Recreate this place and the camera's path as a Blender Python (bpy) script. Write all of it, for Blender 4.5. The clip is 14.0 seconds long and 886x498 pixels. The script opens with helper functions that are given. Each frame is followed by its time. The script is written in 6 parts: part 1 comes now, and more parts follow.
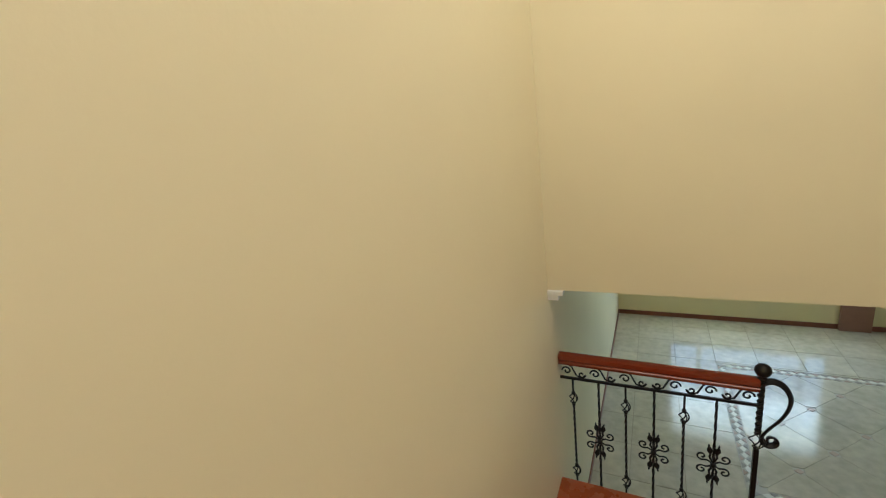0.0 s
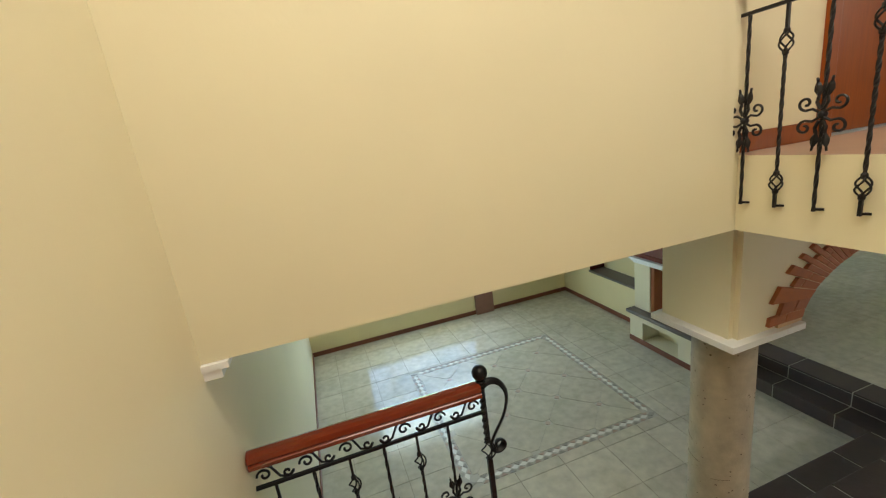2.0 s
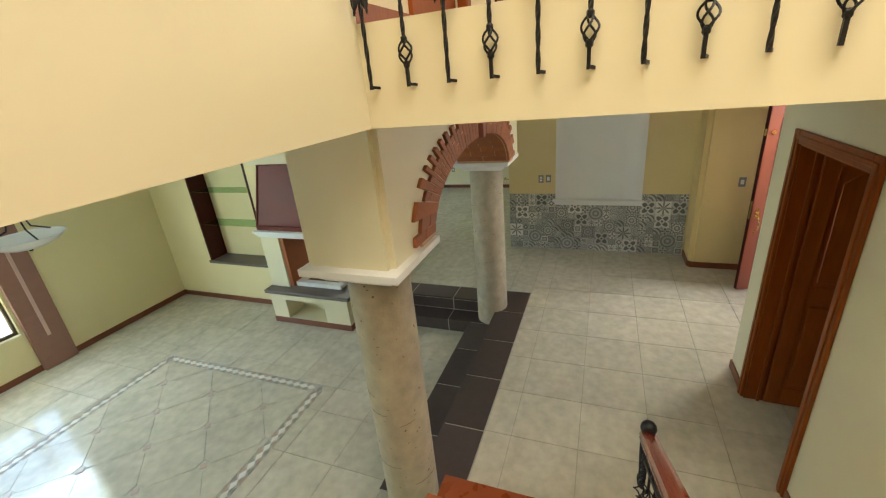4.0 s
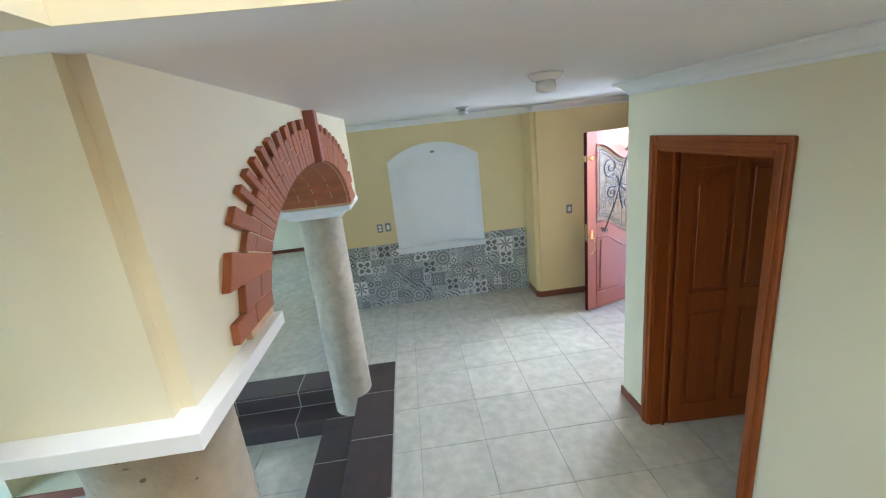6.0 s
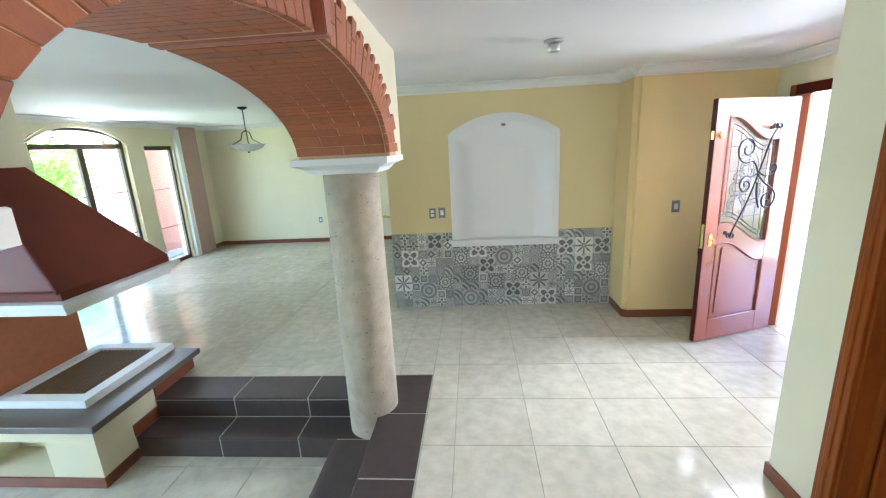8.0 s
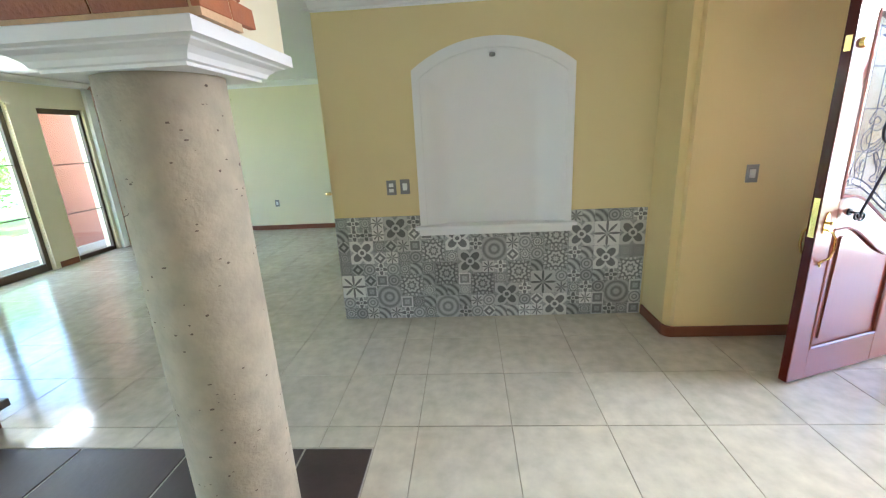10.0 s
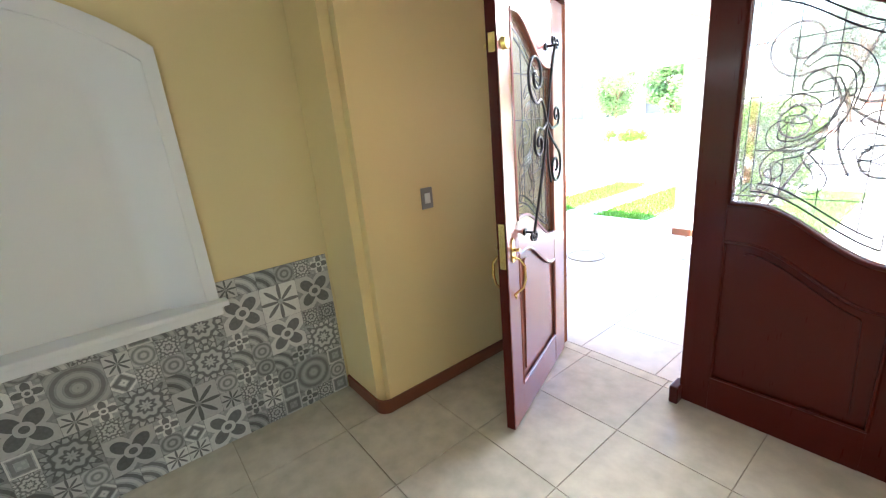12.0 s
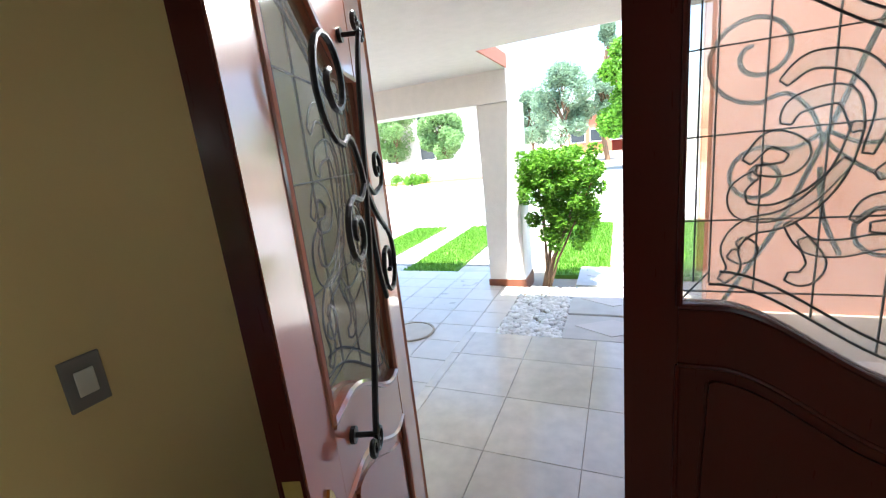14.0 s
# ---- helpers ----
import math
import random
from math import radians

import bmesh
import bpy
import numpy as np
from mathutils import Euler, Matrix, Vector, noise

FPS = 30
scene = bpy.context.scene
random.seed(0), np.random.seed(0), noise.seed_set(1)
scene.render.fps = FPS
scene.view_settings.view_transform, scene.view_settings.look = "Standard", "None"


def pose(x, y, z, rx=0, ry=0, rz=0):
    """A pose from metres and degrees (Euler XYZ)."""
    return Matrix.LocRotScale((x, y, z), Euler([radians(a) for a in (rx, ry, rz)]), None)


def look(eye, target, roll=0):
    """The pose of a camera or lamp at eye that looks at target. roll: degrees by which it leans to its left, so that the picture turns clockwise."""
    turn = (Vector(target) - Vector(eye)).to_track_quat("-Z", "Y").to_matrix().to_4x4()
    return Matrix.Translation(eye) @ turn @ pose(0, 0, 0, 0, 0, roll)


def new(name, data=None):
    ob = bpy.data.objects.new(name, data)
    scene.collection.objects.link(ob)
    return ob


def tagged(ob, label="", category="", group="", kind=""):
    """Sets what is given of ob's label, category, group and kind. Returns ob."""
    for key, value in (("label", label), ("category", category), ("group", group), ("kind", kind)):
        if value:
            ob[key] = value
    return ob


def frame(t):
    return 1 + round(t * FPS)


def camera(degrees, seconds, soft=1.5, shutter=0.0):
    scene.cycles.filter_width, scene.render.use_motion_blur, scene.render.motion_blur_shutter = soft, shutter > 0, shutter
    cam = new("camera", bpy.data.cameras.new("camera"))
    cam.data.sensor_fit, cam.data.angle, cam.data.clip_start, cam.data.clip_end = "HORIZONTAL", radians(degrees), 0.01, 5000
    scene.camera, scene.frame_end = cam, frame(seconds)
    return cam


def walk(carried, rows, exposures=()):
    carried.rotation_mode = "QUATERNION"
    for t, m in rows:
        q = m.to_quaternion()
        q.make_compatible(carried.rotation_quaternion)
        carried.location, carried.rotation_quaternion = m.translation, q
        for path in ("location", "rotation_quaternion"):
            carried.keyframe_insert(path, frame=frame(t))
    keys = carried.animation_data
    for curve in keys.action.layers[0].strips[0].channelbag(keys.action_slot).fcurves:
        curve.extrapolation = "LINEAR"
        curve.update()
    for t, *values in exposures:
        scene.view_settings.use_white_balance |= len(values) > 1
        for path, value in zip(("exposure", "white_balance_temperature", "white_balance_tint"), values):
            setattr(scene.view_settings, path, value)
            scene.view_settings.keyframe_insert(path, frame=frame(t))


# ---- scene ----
cam = camera(94.1, 14.0, soft=1.2)
PATH = [
    (0, (0.168, -0.051, 3.319), (-0.739, 1.65, 2.786), -7.5),
    (0.5, (0.102, 0.116, 3.271), (-0.375, 1.948, 2.626), -7.0),
    (1, (0.022, 0.285, 3.148), (-0.035, 2.194, 2.556), -7.3),
    (1.5, (0.009, 0.467, 3.127), (0.322, 2.354, 2.542), -6.1),
    (2, (0.098, 0.623, 3.038), (0.657, 2.475, 2.531), -7.7),
    (2.5, (0.152, 0.778, 2.903), (1.157, 2.411, 2.332), -7.2),
    (3, (0.242, 0.906, 2.835), (1.493, 2.316, 2.167), -10.4),
    (3.5, (0.423, 1.05, 2.653), (1.868, 2.196, 1.88), -7.8),
    (4, (0.554, 1.192, 2.592), (2.271, 1.894, 1.844), -5.5),
    (4.2, (0.592, 1.279, 2.522), (2.381, 1.916, 1.895), -6.6),
    (6.3, (1.461, 1.591, 2.207), (3.382, 1.402, 1.684), -5.5),
    (6.5, (1.531, 1.592, 2.142), (3.465, 1.395, 1.671), -4.9),
    (7, (1.725, 1.536, 2.046), (3.666, 1.363, 1.596), -2.6),
    (7.5, (1.954, 1.547, 1.891), (3.917, 1.51, 1.514), -2.8),
    (7.7, (2.046, 1.59, 1.87), (3.992, 1.673, 1.419), -2.9),
    (9.8, (3.412, 1.451, 1.515), (5.325, 1.748, 1.015), -3.6),
    (10, (3.558, 1.443, 1.503), (5.48, 1.574, 0.966), -2.9),
    (10.5, (3.874, 1.367, 1.474), (5.785, 1.09, 0.955), -3.6),
    (11, (4.149, 1.255, 1.475), (6.033, 0.74, 1.042), -5.7),
    (11.5, (4.343, 1.102, 1.456), (6.135, 0.352, 0.98), -7.1),
    (12, (4.544, 0.923, 1.517), (6.068, -0.244, 0.957), -5.4),
    (12.5, (4.747, 0.762, 1.512), (6.025, -0.673, 0.958), -6.5),
    (13, (4.948, 0.521, 1.514), (6.177, -0.979, 1.022), -7.4),
    (13.3, (5.026, 0.376, 1.529), (6.205, -1.168, 1.052), -8.2),
    (13.5, (5.131, 0.29, 1.523), (6.22, -1.314, 1.029), -5.9),
    (14, (5.318, 0.025, 1.549), (6.111, -1.755, 1.097), -6.2),
]
EXPOSURES = [(0, 2.85, 6300, 8), (2, 3.25, 6300, 8), (3, 3.45, 6500, 9), (4.2, 3.88, 6500, 9), (6.3, 4.6, 4800, 11), (7.5, 4.85, 5100, 12), (10, 4.55, 5500, 13), (11.1, 4.66, 5350, 13), (12.5, 4.05, 5950, 14), (13.2, 3.56, 5950, 12), (13.6, 3.24, 5950, 9), (14, 2.8, 5950, 6)]
walk(cam, [(t, look(eye, target, roll)) for t, eye, target, roll in PATH], EXPOSURES)

# ---- light ----
world = bpy.data.worlds.new("sky")
scene.world = world
world.use_nodes = True
wn = world.node_tree.nodes
sky = wn.new("ShaderNodeTexSky")
sky.sky_type = "NISHITA"
sky.sun_disc = False
SUN_EL, SUN_AZ = 74.0, -14.0
sky.sun_elevation, sky.sun_rotation = radians(SUN_EL), radians(SUN_AZ)
wn["Background"].inputs[1].default_value = 0.115
world.node_tree.links.new(sky.outputs[0], wn["Background"].inputs[0])
sun = new("sun", bpy.data.lights.new("sun", "SUN"))
sun.data.energy, sun.data.angle, sun.data.color = 3.5, radians(0.6), (1, 0.95, 0.87)
ce = math.cos(radians(SUN_EL))
sun.matrix_world = look((ce * math.sin(radians(SUN_AZ)) * 30, ce * math.cos(radians(SUN_AZ)) * 30, 30 * math.sin(radians(SUN_EL))), (0, 0, 0))


def area(name, eye, target, w, h, power, colour=(1, 1, 1)):
    ob = new(name, bpy.data.lights.new(name, "AREA"))
    ob.data.shape, ob.data.size, ob.data.size_y, ob.data.energy, ob.data.color = "RECTANGLE", w, h, power, colour
    ob.matrix_world = look(eye, target)
    return ob


# area lamps added to stand in for daylight: unseen skylight over the stairs, upper half of the garden window, strips
# under the head of the open entrance and in the arch of the french door
area("skylight_glow", (0.8, 0.3, 5.38), (0.8, 0.3, 0), 1.8, 2.6, 10.5, (1, 0.91, 0.76))
area("garden_window_glow", (1.6, 7.66, 1.53), (1.6, 0, 0.6), 2.1, 0.9, 4.8, (0.68, 0.88, 1.0))
area("entrance_glow", (5.68, -1.26, 2.07), (4.6, 0.6, 1.0), 0.70, 0.07, 1.9, (1.0, 0.97, 0.93)).data.spread = radians(104)
area("french_door_glow", (7.795, 7.15, 2.19), (6.6, 2.5, 0.5), 1.15, 0.09, 1.3, (0.98, 1.0, 0.93))
# fill lamp added to brighten the upper floor; there is no window here
area("landing_fill", (6.3, -1.5, 4.2), (3.0, 1.0, 2.8), 1.6, 1.2, 7, (1, 0.93, 0.80))


# ---- materials ----
def mat(name, base, rough=0.6, metal=0.0, var=0.06, scale=6.0, bump=0.0, bump_scale=60.0, var2=0.0, scale2=0.7, spec=0.5, random_var=0.0, stretch=None, coat=0.0, tint=None):
    m = bpy.data.materials.new(name)
    m.use_nodes = True
    nt = m.node_tree
    b = nt.nodes["Principled BSDF"]
    b.inputs["Roughness"].default_value = rough
    b.inputs["Metallic"].default_value = metal
    b.inputs["Specular IOR Level"].default_value = spec
    b.inputs["Coat Weight"].default_value = coat
    b.inputs["Coat Roughness"].default_value = 0.12
    geo = nt.nodes.new("ShaderNodeNewGeometry")
    vec = geo.outputs["Position"]
    if stretch:
        mp = nt.nodes.new("ShaderNodeMapping")
        mp.inputs["Scale"].default_value = stretch
        nt.links.new(vec, mp.inputs["Vector"])
        vec = mp.outputs["Vector"]
    def noise_tex(sc, detail):
        n = nt.nodes.new("ShaderNodeTexNoise")
        n.inputs["Scale"].default_value, n.inputs["Detail"].default_value = sc, detail
        nt.links.new(vec, n.inputs["Vector"])
        return n.outputs["Fac"]
    def math_node(op, a, c):
        n = nt.nodes.new("ShaderNodeMath")
        n.operation = op
        for k, v in enumerate((a, c)):
            if isinstance(v, (int, float)):
                n.inputs[k].default_value = v
            else:
                nt.links.new(v, n.inputs[k])
        return n.outputs[0]
    val = math_node("MULTIPLY_ADD", noise_tex(scale, 6), var * 4)
    nt.nodes[-1].inputs[2].default_value = 1 - var * 2
    if var2:
        v2 = math_node("MULTIPLY_ADD", noise_tex(scale2, 3), var2 * 4)
        nt.nodes[-1].inputs[2].default_value = 1 - var2 * 2
        val = math_node("MULTIPLY", val, v2)
    if random_var:
        oi = nt.nodes.new("ShaderNodeObjectInfo")
        v3 = math_node("MULTIPLY_ADD", oi.outputs["Random"], random_var * 2)
        nt.nodes[-1].inputs[2].default_value = 1 - random_var
        val = math_node("MULTIPLY", val, v3)
    mix = nt.nodes.new("ShaderNodeMix")
    mix.data_type = "RGBA"
    mix.blend_type = "MULTIPLY"
    mix.inputs["Factor"].default_value = 1
    if tint:
        r = nt.nodes.new("ShaderNodeMix")
        r.data_type = "RGBA"
        r.inputs["A"].default_value, r.inputs["B"].default_value = (*base, 1), (*tint, 1)
        nt.links.new(math_node("MULTIPLY", noise_tex(scale * 0.45, 5), 1.0), r.inputs["Factor"])
        nt.links.new(r.outputs["Result"], mix.inputs["A"])
    else:
        mix.inputs["A"].default_value = (*base, 1)
    nt.links.new(val, mix.inputs["B"])
    nt.links.new(mix.outputs["Result"], b.inputs["Base Color"])
    nt.links.new(math_node("MULTIPLY", val, rough), b.inputs["Roughness"])
    if bump:
        bp = nt.nodes.new("ShaderNodeBump")
        bp.inputs["Strength"].default_value, bp.inputs["Distance"].default_value = bump, 0.01
        nt.links.new(noise_tex(bump_scale, 4), bp.inputs["Height"])
        nt.links.new(bp.outputs["Normal"], b.inputs["Normal"])
    return m


WALL = mat("cream_wall_paint", (0.78, 0.71, 0.50), 0.55, var=0.012, scale=3, bump=0.05, bump_scale=45, var2=0.03, scale2=0.9, spec=0.3)
LIVING = mat("pale_yellow_wall_paint", (0.80, 0.70, 0.40), 0.55, var=0.012, scale=3, bump=0.05, bump_scale=45, var2=0.03, scale2=0.9, spec=0.3)
YELLOW = mat("ochre_wall_paint", (0.75, 0.615, 0.32), 0.55, var=0.012, scale=3, bump=0.05, bump_scale=45, var2=0.03, scale2=0.9, spec=0.3)
CREAMOCHRE = mat("pale_ochre_wall_paint", (0.82, 0.65, 0.32), 0.55, var=0.012, scale=3, bump=0.05, bump_scale=45, var2=0.03, scale2=0.9, spec=0.3)
WHITE = mat("white_plaster", (0.82, 0.81, 0.79), 0.5, var=0.012, scale=4, bump=0.04, bump_scale=50)
CEIL = mat("white_ceiling_paint", (0.80, 0.79, 0.78), 0.7, var=0.012, scale=2, bump=0.05, bump_scale=40)
TILE = mat("beige_ceramic_tile", (0.48, 0.435, 0.33), 0.13, var=0.14, scale=11, var2=0.07, scale2=2.2, random_var=0.05, tint=(0.61, 0.57, 0.46), bump=0.02, bump_scale=12)
GROUT = mat("grey_grout", (0.37, 0.33, 0.26), 0.85, var=0.08, scale=30)
SLATE = mat("dark_slate_tile", (0.050, 0.042, 0.044), 0.38, var=0.12, scale=14, random_var=0.2, tint=(0.085, 0.055, 0.045), bump=0.12, bump_scale=30)
SLATE_JOINT = mat("pale_slate_joint", (0.45, 0.42, 0.36), 0.8)
WOOD = mat("red_brown_varnished_wood", (0.33, 0.075, 0.022), 0.28, var=0.10, scale=9, stretch=(1, 1, 6), bump=0.05, bump_scale=20, tint=(0.24, 0.05, 0.015), coat=0.4)
DOORWOOD = mat("orange_brown_door_wood", (0.30, 0.072, 0.006), 0.34, spec=0.25, var=0.11, scale=14, stretch=(5, 5, 0.6), bump=0.05, bump_scale=20, tint=(0.20, 0.040, 0.004), coat=0.1)
# one door wood twice: DARKWOOD carries indoor shade, REDLEAF the outdoor light
DARKWOOD = mat("shade_dark_mahogany", (0.060, 0.0065, 0.003), 0.28, var=0.03, scale=18, stretch=(5, 5, 0.5), bump=0.0, coat=0.06, spec=0.15)
REDLEAF = mat("daylit_red_mahogany", (0.29, 0.072, 0.036), 0.32, var=0.035, scale=14, stretch=(5, 5, 0.5), bump=0.0, coat=1.0, spec=0.5)
BASEBOARD = mat("brown_baseboard_tile", (0.20, 0.062, 0.028), 0.4, var=0.12, scale=9)
BRICK = mat("terracotta_brick", (0.36, 0.120, 0.045), 0.7, var=0.12, scale=25, random_var=0.12, bump=0.25, bump_scale=90)
MORTAR = mat("sandy_mortar", (0.62, 0.42, 0.24), 0.9, var=0.1, scale=40, bump=0.2, bump_scale=90)
STONE = mat("beige_quarry_stone", (0.52, 0.45, 0.33), 0.8, var=0.15, scale=13, var2=0.10, scale2=3, bump=0.30, bump_scale=55, tint=(0.38, 0.32, 0.235))
PIT = mat("stone_pit", (0.16, 0.12, 0.09), 0.95)
IRON = mat("black_wrought_iron", (0.016, 0.015, 0.016), 0.42, metal=0.5, var=0.15, scale=40, bump=0.15, bump_scale=150)
BRASS = mat("polished_brass", (0.78, 0.56, 0.20), 0.22, metal=1.0, var=0.05, scale=30)
GREYSLAB = mat("grey_brown_stone_slab", (0.15, 0.12, 0.10), 0.4, var=0.12, scale=12)
PLASTIC = mat("grey_switch_plate", (0.25, 0.24, 0.23), 0.35)
PLASTICW = mat("white_switch_key", (0.8, 0.79, 0.75), 0.35)
STUCCO = mat("outdoor_white_stucco", (0.74, 0.68, 0.65), 0.85, var=0.04, scale=12, bump=0.3, bump_scale=60)
GRASS = mat("lawn_grass", (0.09, 0.22, 0.018), 0.8, var=0.2, scale=30, tint=(0.16, 0.32, 0.035))
CONCRETE = mat("pale_concrete", (0.55, 0.53, 0.50), 0.85, var=0.08, scale=8, var2=0.06, bump=0.1)


def glass(name, tint=(1, 1, 1), rough=0.0, mixfac=0.06):
    m = bpy.data.materials.new(name)
    m.use_nodes = True
    nt = m.node_tree
    nt.nodes.remove(nt.nodes["Principled BSDF"])
    tr, gl, mx = nt.nodes.new("ShaderNodeBsdfTransparent"), nt.nodes.new("ShaderNodeBsdfGlossy"), nt.nodes.new("ShaderNodeMixShader")
    tr.inputs[0].default_value = (*tint, 1)
    gl.inputs["Roughness"].default_value = rough
    mx.inputs[0].default_value = mixfac
    nt.links.new(tr.outputs[0], mx.inputs[1])
    nt.links.new(gl.outputs[0], mx.inputs[2])
    nt.links.new(mx.outputs[0], nt.nodes["Material Output"].inputs[0])
    return m


def milky(name, tint, share):
    """Clear glass with a little daylight-scattering texture."""
    m = glass(name, tint, 0.10, 0.03)
    nt = m.node_tree
    out = nt.nodes["Material Output"]
    old = out.inputs[0].links[0].from_socket
    tl, mx = nt.nodes.new("ShaderNodeBsdfTranslucent"), nt.nodes.new("ShaderNodeMixShader")
    df, half = nt.nodes.new("ShaderNodeBsdfDiffuse"), nt.nodes.new("ShaderNodeMixShader")
    df.inputs[0].default_value = (*tint, 1)
    nt.links.new(tl.outputs[0], half.inputs[1])
    nt.links.new(df.outputs[0], half.inputs[2])
    tl.inputs[0].default_value = (*tint, 1)
    mx.inputs[0].default_value = share
    nt.links.new(old, mx.inputs[1])
    nt.links.new(half.outputs[0], mx.inputs[2])
    nt.links.new(mx.outputs[0], out.inputs[0])
    return m


GLASS = glass("clear_window_glass", (0.95, 0.98, 0.96), 0.0, 0.07)
SHELFGLASS = glass("green_shelf_glass", (0.72, 0.86, 0.70), 0.0, 0.15)


# ---- mesh helpers ----
def mb():
    return bmesh.new()


def bx(bm, x0, x1, y0, y1, z0, z1):
    v = [bm.verts.new((x, y, z)) for x in (x0, x1) for y in (y0, y1) for z in (z0, z1)]
    for f in ((0, 1, 3, 2), (4, 6, 7, 5), (0, 4, 5, 1), (2, 3, 7, 6), (0, 2, 6, 4), (1, 5, 7, 3)):
        bm.faces.new([v[i] for i in f])
    return bm


def boxed(x0, x1, y0, y1, z0, z1, bevel=0.0):
    bm = bx(mb(), x0, x1, y0, y1, z0, z1)
    if bevel:
        bmesh.ops.bevel(bm, geom=bm.edges[:], offset=bevel, segments=2, affect="EDGES", profile=0.5)
    return bm


AX = {"x": lambda a, u, v: (a, u, v), "y": lambda a, u, v: (u, a, v), "z": lambda a, u, v: (u, v, a)}


def prism(bm, pts, axis, a, b):
    """A polygon in the two other axes, pushed from a to b along axis."""
    lo = [bm.verts.new(AX[axis](a, *p)) for p in pts]
    hi = [bm.verts.new(AX[axis](b, *p)) for p in pts]
    n = len(pts)
    bm.faces.new(lo)
    bm.faces.new(hi[::-1])
    for i in range(n):
        bm.faces.new((lo[i], hi[i], hi[(i + 1) % n], lo[(i + 1) % n]))
    return bm


def tube(bm, pts, r, sides=6, flat=1.0, radii=None):
    """A round bar along pts."""
    pts = [Vector(p) for p in pts]
    rings, side = [], None
    for i, p in enumerate(pts):
        d = (pts[min(i + 1, len(pts) - 1)] - pts[max(i - 1, 0)]).normalized()
        if side is None:
            side = d.orthogonal().normalized()
        side = (side - d * side.dot(d)).normalized()
        up = d.cross(side)
        rr = radii[i] if radii else r
        rings.append([bm.verts.new(p + (side * math.cos(2 * math.pi * k / sides) + up * math.sin(2 * math.pi * k / sides) * flat) * rr) for k in range(sides)])
    for a, b in zip(rings, rings[1:]):
        for k in range(sides):
            bm.faces.new((a[k], a[(k + 1) % sides], b[(k + 1) % sides], b[k]))
    bm.faces.new(rings[0][::-1])
    bm.faces.new(rings[-1])
    return bm


def lathe(bm, profile, cx, cy, sides=24):
    rings = [[bm.verts.new((cx + r * math.cos(2 * math.pi * k / sides), cy + r * math.sin(2 * math.pi * k / sides), z)) for k in range(sides)] for r, z in profile]
    for a, b in zip(rings, rings[1:]):
        for k in range(sides):
            bm.faces.new((a[k], a[(k + 1) % sides], b[(k + 1) % sides], b[k]))
    bm.faces.new(rings[0][::-1])
    bm.faces.new(rings[-1])
    return bm


def ball(bm, c, r, sides=14):
    n = 8
    prof = [(max(r * math.sin(math.pi * i / n), 0.0005), c[2] - r * math.cos(math.pi * i / n)) for i in range(n + 1)]
    return lathe(bm, prof, c[0], c[1], sides)


def smooth(me):
    for p in me.polygons:
        p.use_smooth = True
    return me


def mesh(name, bm, material, soft=False):
    bmesh.ops.recalc_face_normals(bm, faces=bm.faces[:])
    me = bpy.data.meshes.new(name)
    bm.to_mesh(me)
    bm.free()
    me.materials.append(material)
    return smooth(me) if soft else me


def world_of(ob):
    v = Vector((0, 0, 0))
    while ob:
        v += ob.location
        ob = ob.parent
    return v


def thing(name, loc, label, category, group="", kind=""):
    return tagged(moved(new(name), loc), label, category, group, kind)


def moved(ob, loc):
    ob.location = loc
    return ob


def part(name, bm, material, parent=None, label="", soft=False):
    """One mesh, given in world places, under a thing."""
    if parent:
        bmesh.ops.translate(bm, verts=bm.verts[:], vec=-world_of(parent))
    ob = new(name, mesh(name, bm, material, soft))
    ob.parent = parent
    return tagged(ob, label)


def piece(name, me, parent, loc, rot=None):
    """An object of its own on a shared mesh, at a world place."""
    ob = new(name, me)
    ob.parent = parent
    ob.location = Vector(loc) - world_of(parent)
    if rot:
        ob.rotation_euler = rot
    return ob


def structure(name, bm, material, label, category, soft=False):
    return tagged(new(name, mesh(name, bm, material, soft)), label, category, "", "structure")


# ---- plan ----
L = -0.34            # sunken living room
C = 2.46             # ceiling of the ground floor
U = 2.80             # upper floor
XL, XR = -0.33, 1.95 # stair well
YB = 2.0             # beam over the landing
FY = 7.70            # garden wall of the living room
TX = 6.79            # wall with the niche
DX, DY = 10.6, 7.02  # far walls of the dining room
AY0, AY1 = 2.07, 2.57  # arch wall

# ---- shell ----
bm = bx(mb(), XL - 0.2, XL, -3.2, 2.3, L - 0.2, 5.6)
bx(bm, XL - 0.2, -0.40, 2.3, FY + 0.2, L - 0.2, 2.9)
structure("wall_west", bm, WALL, "cream painted plaster wall beside the stairs", "wall")
bm = bx(mb(), XL, XR, YB, YB + 0.25, 2.455, 5.6)
structure("wall_beam", bm, WALL, "cream plaster wall above the stair landing opening", "wall")
bm = bx(mb(), XL, 2.3, -3.4, -3.2, 0, 5.6)
structure("wall_south", bm, WALL, "cream plaster wall closing the stair well", "wall")
# garden wall of the living room with its long window
WX0, WX1, WZ0, WZ1 = 0.44, 2.70, 0.20, 2.10
bm = bx(mb(), -0.40, WX0, FY, FY + 0.2, L - 0.2, C)
bx(bm, WX1, 5.2, FY, FY + 0.2, L - 0.2, C)
bx(bm, WX0, WX1, FY, FY + 0.2, L - 0.2, WZ0)
bx(bm, WX0, WX1, FY, FY + 0.2, WZ1, C)
bmesh.ops.remove_doubles(bm, verts=bm.verts[:], dist=0.0005)
structure("wall_garden", bm, LIVING, "pale yellow plaster wall with a long garden window", "wall")
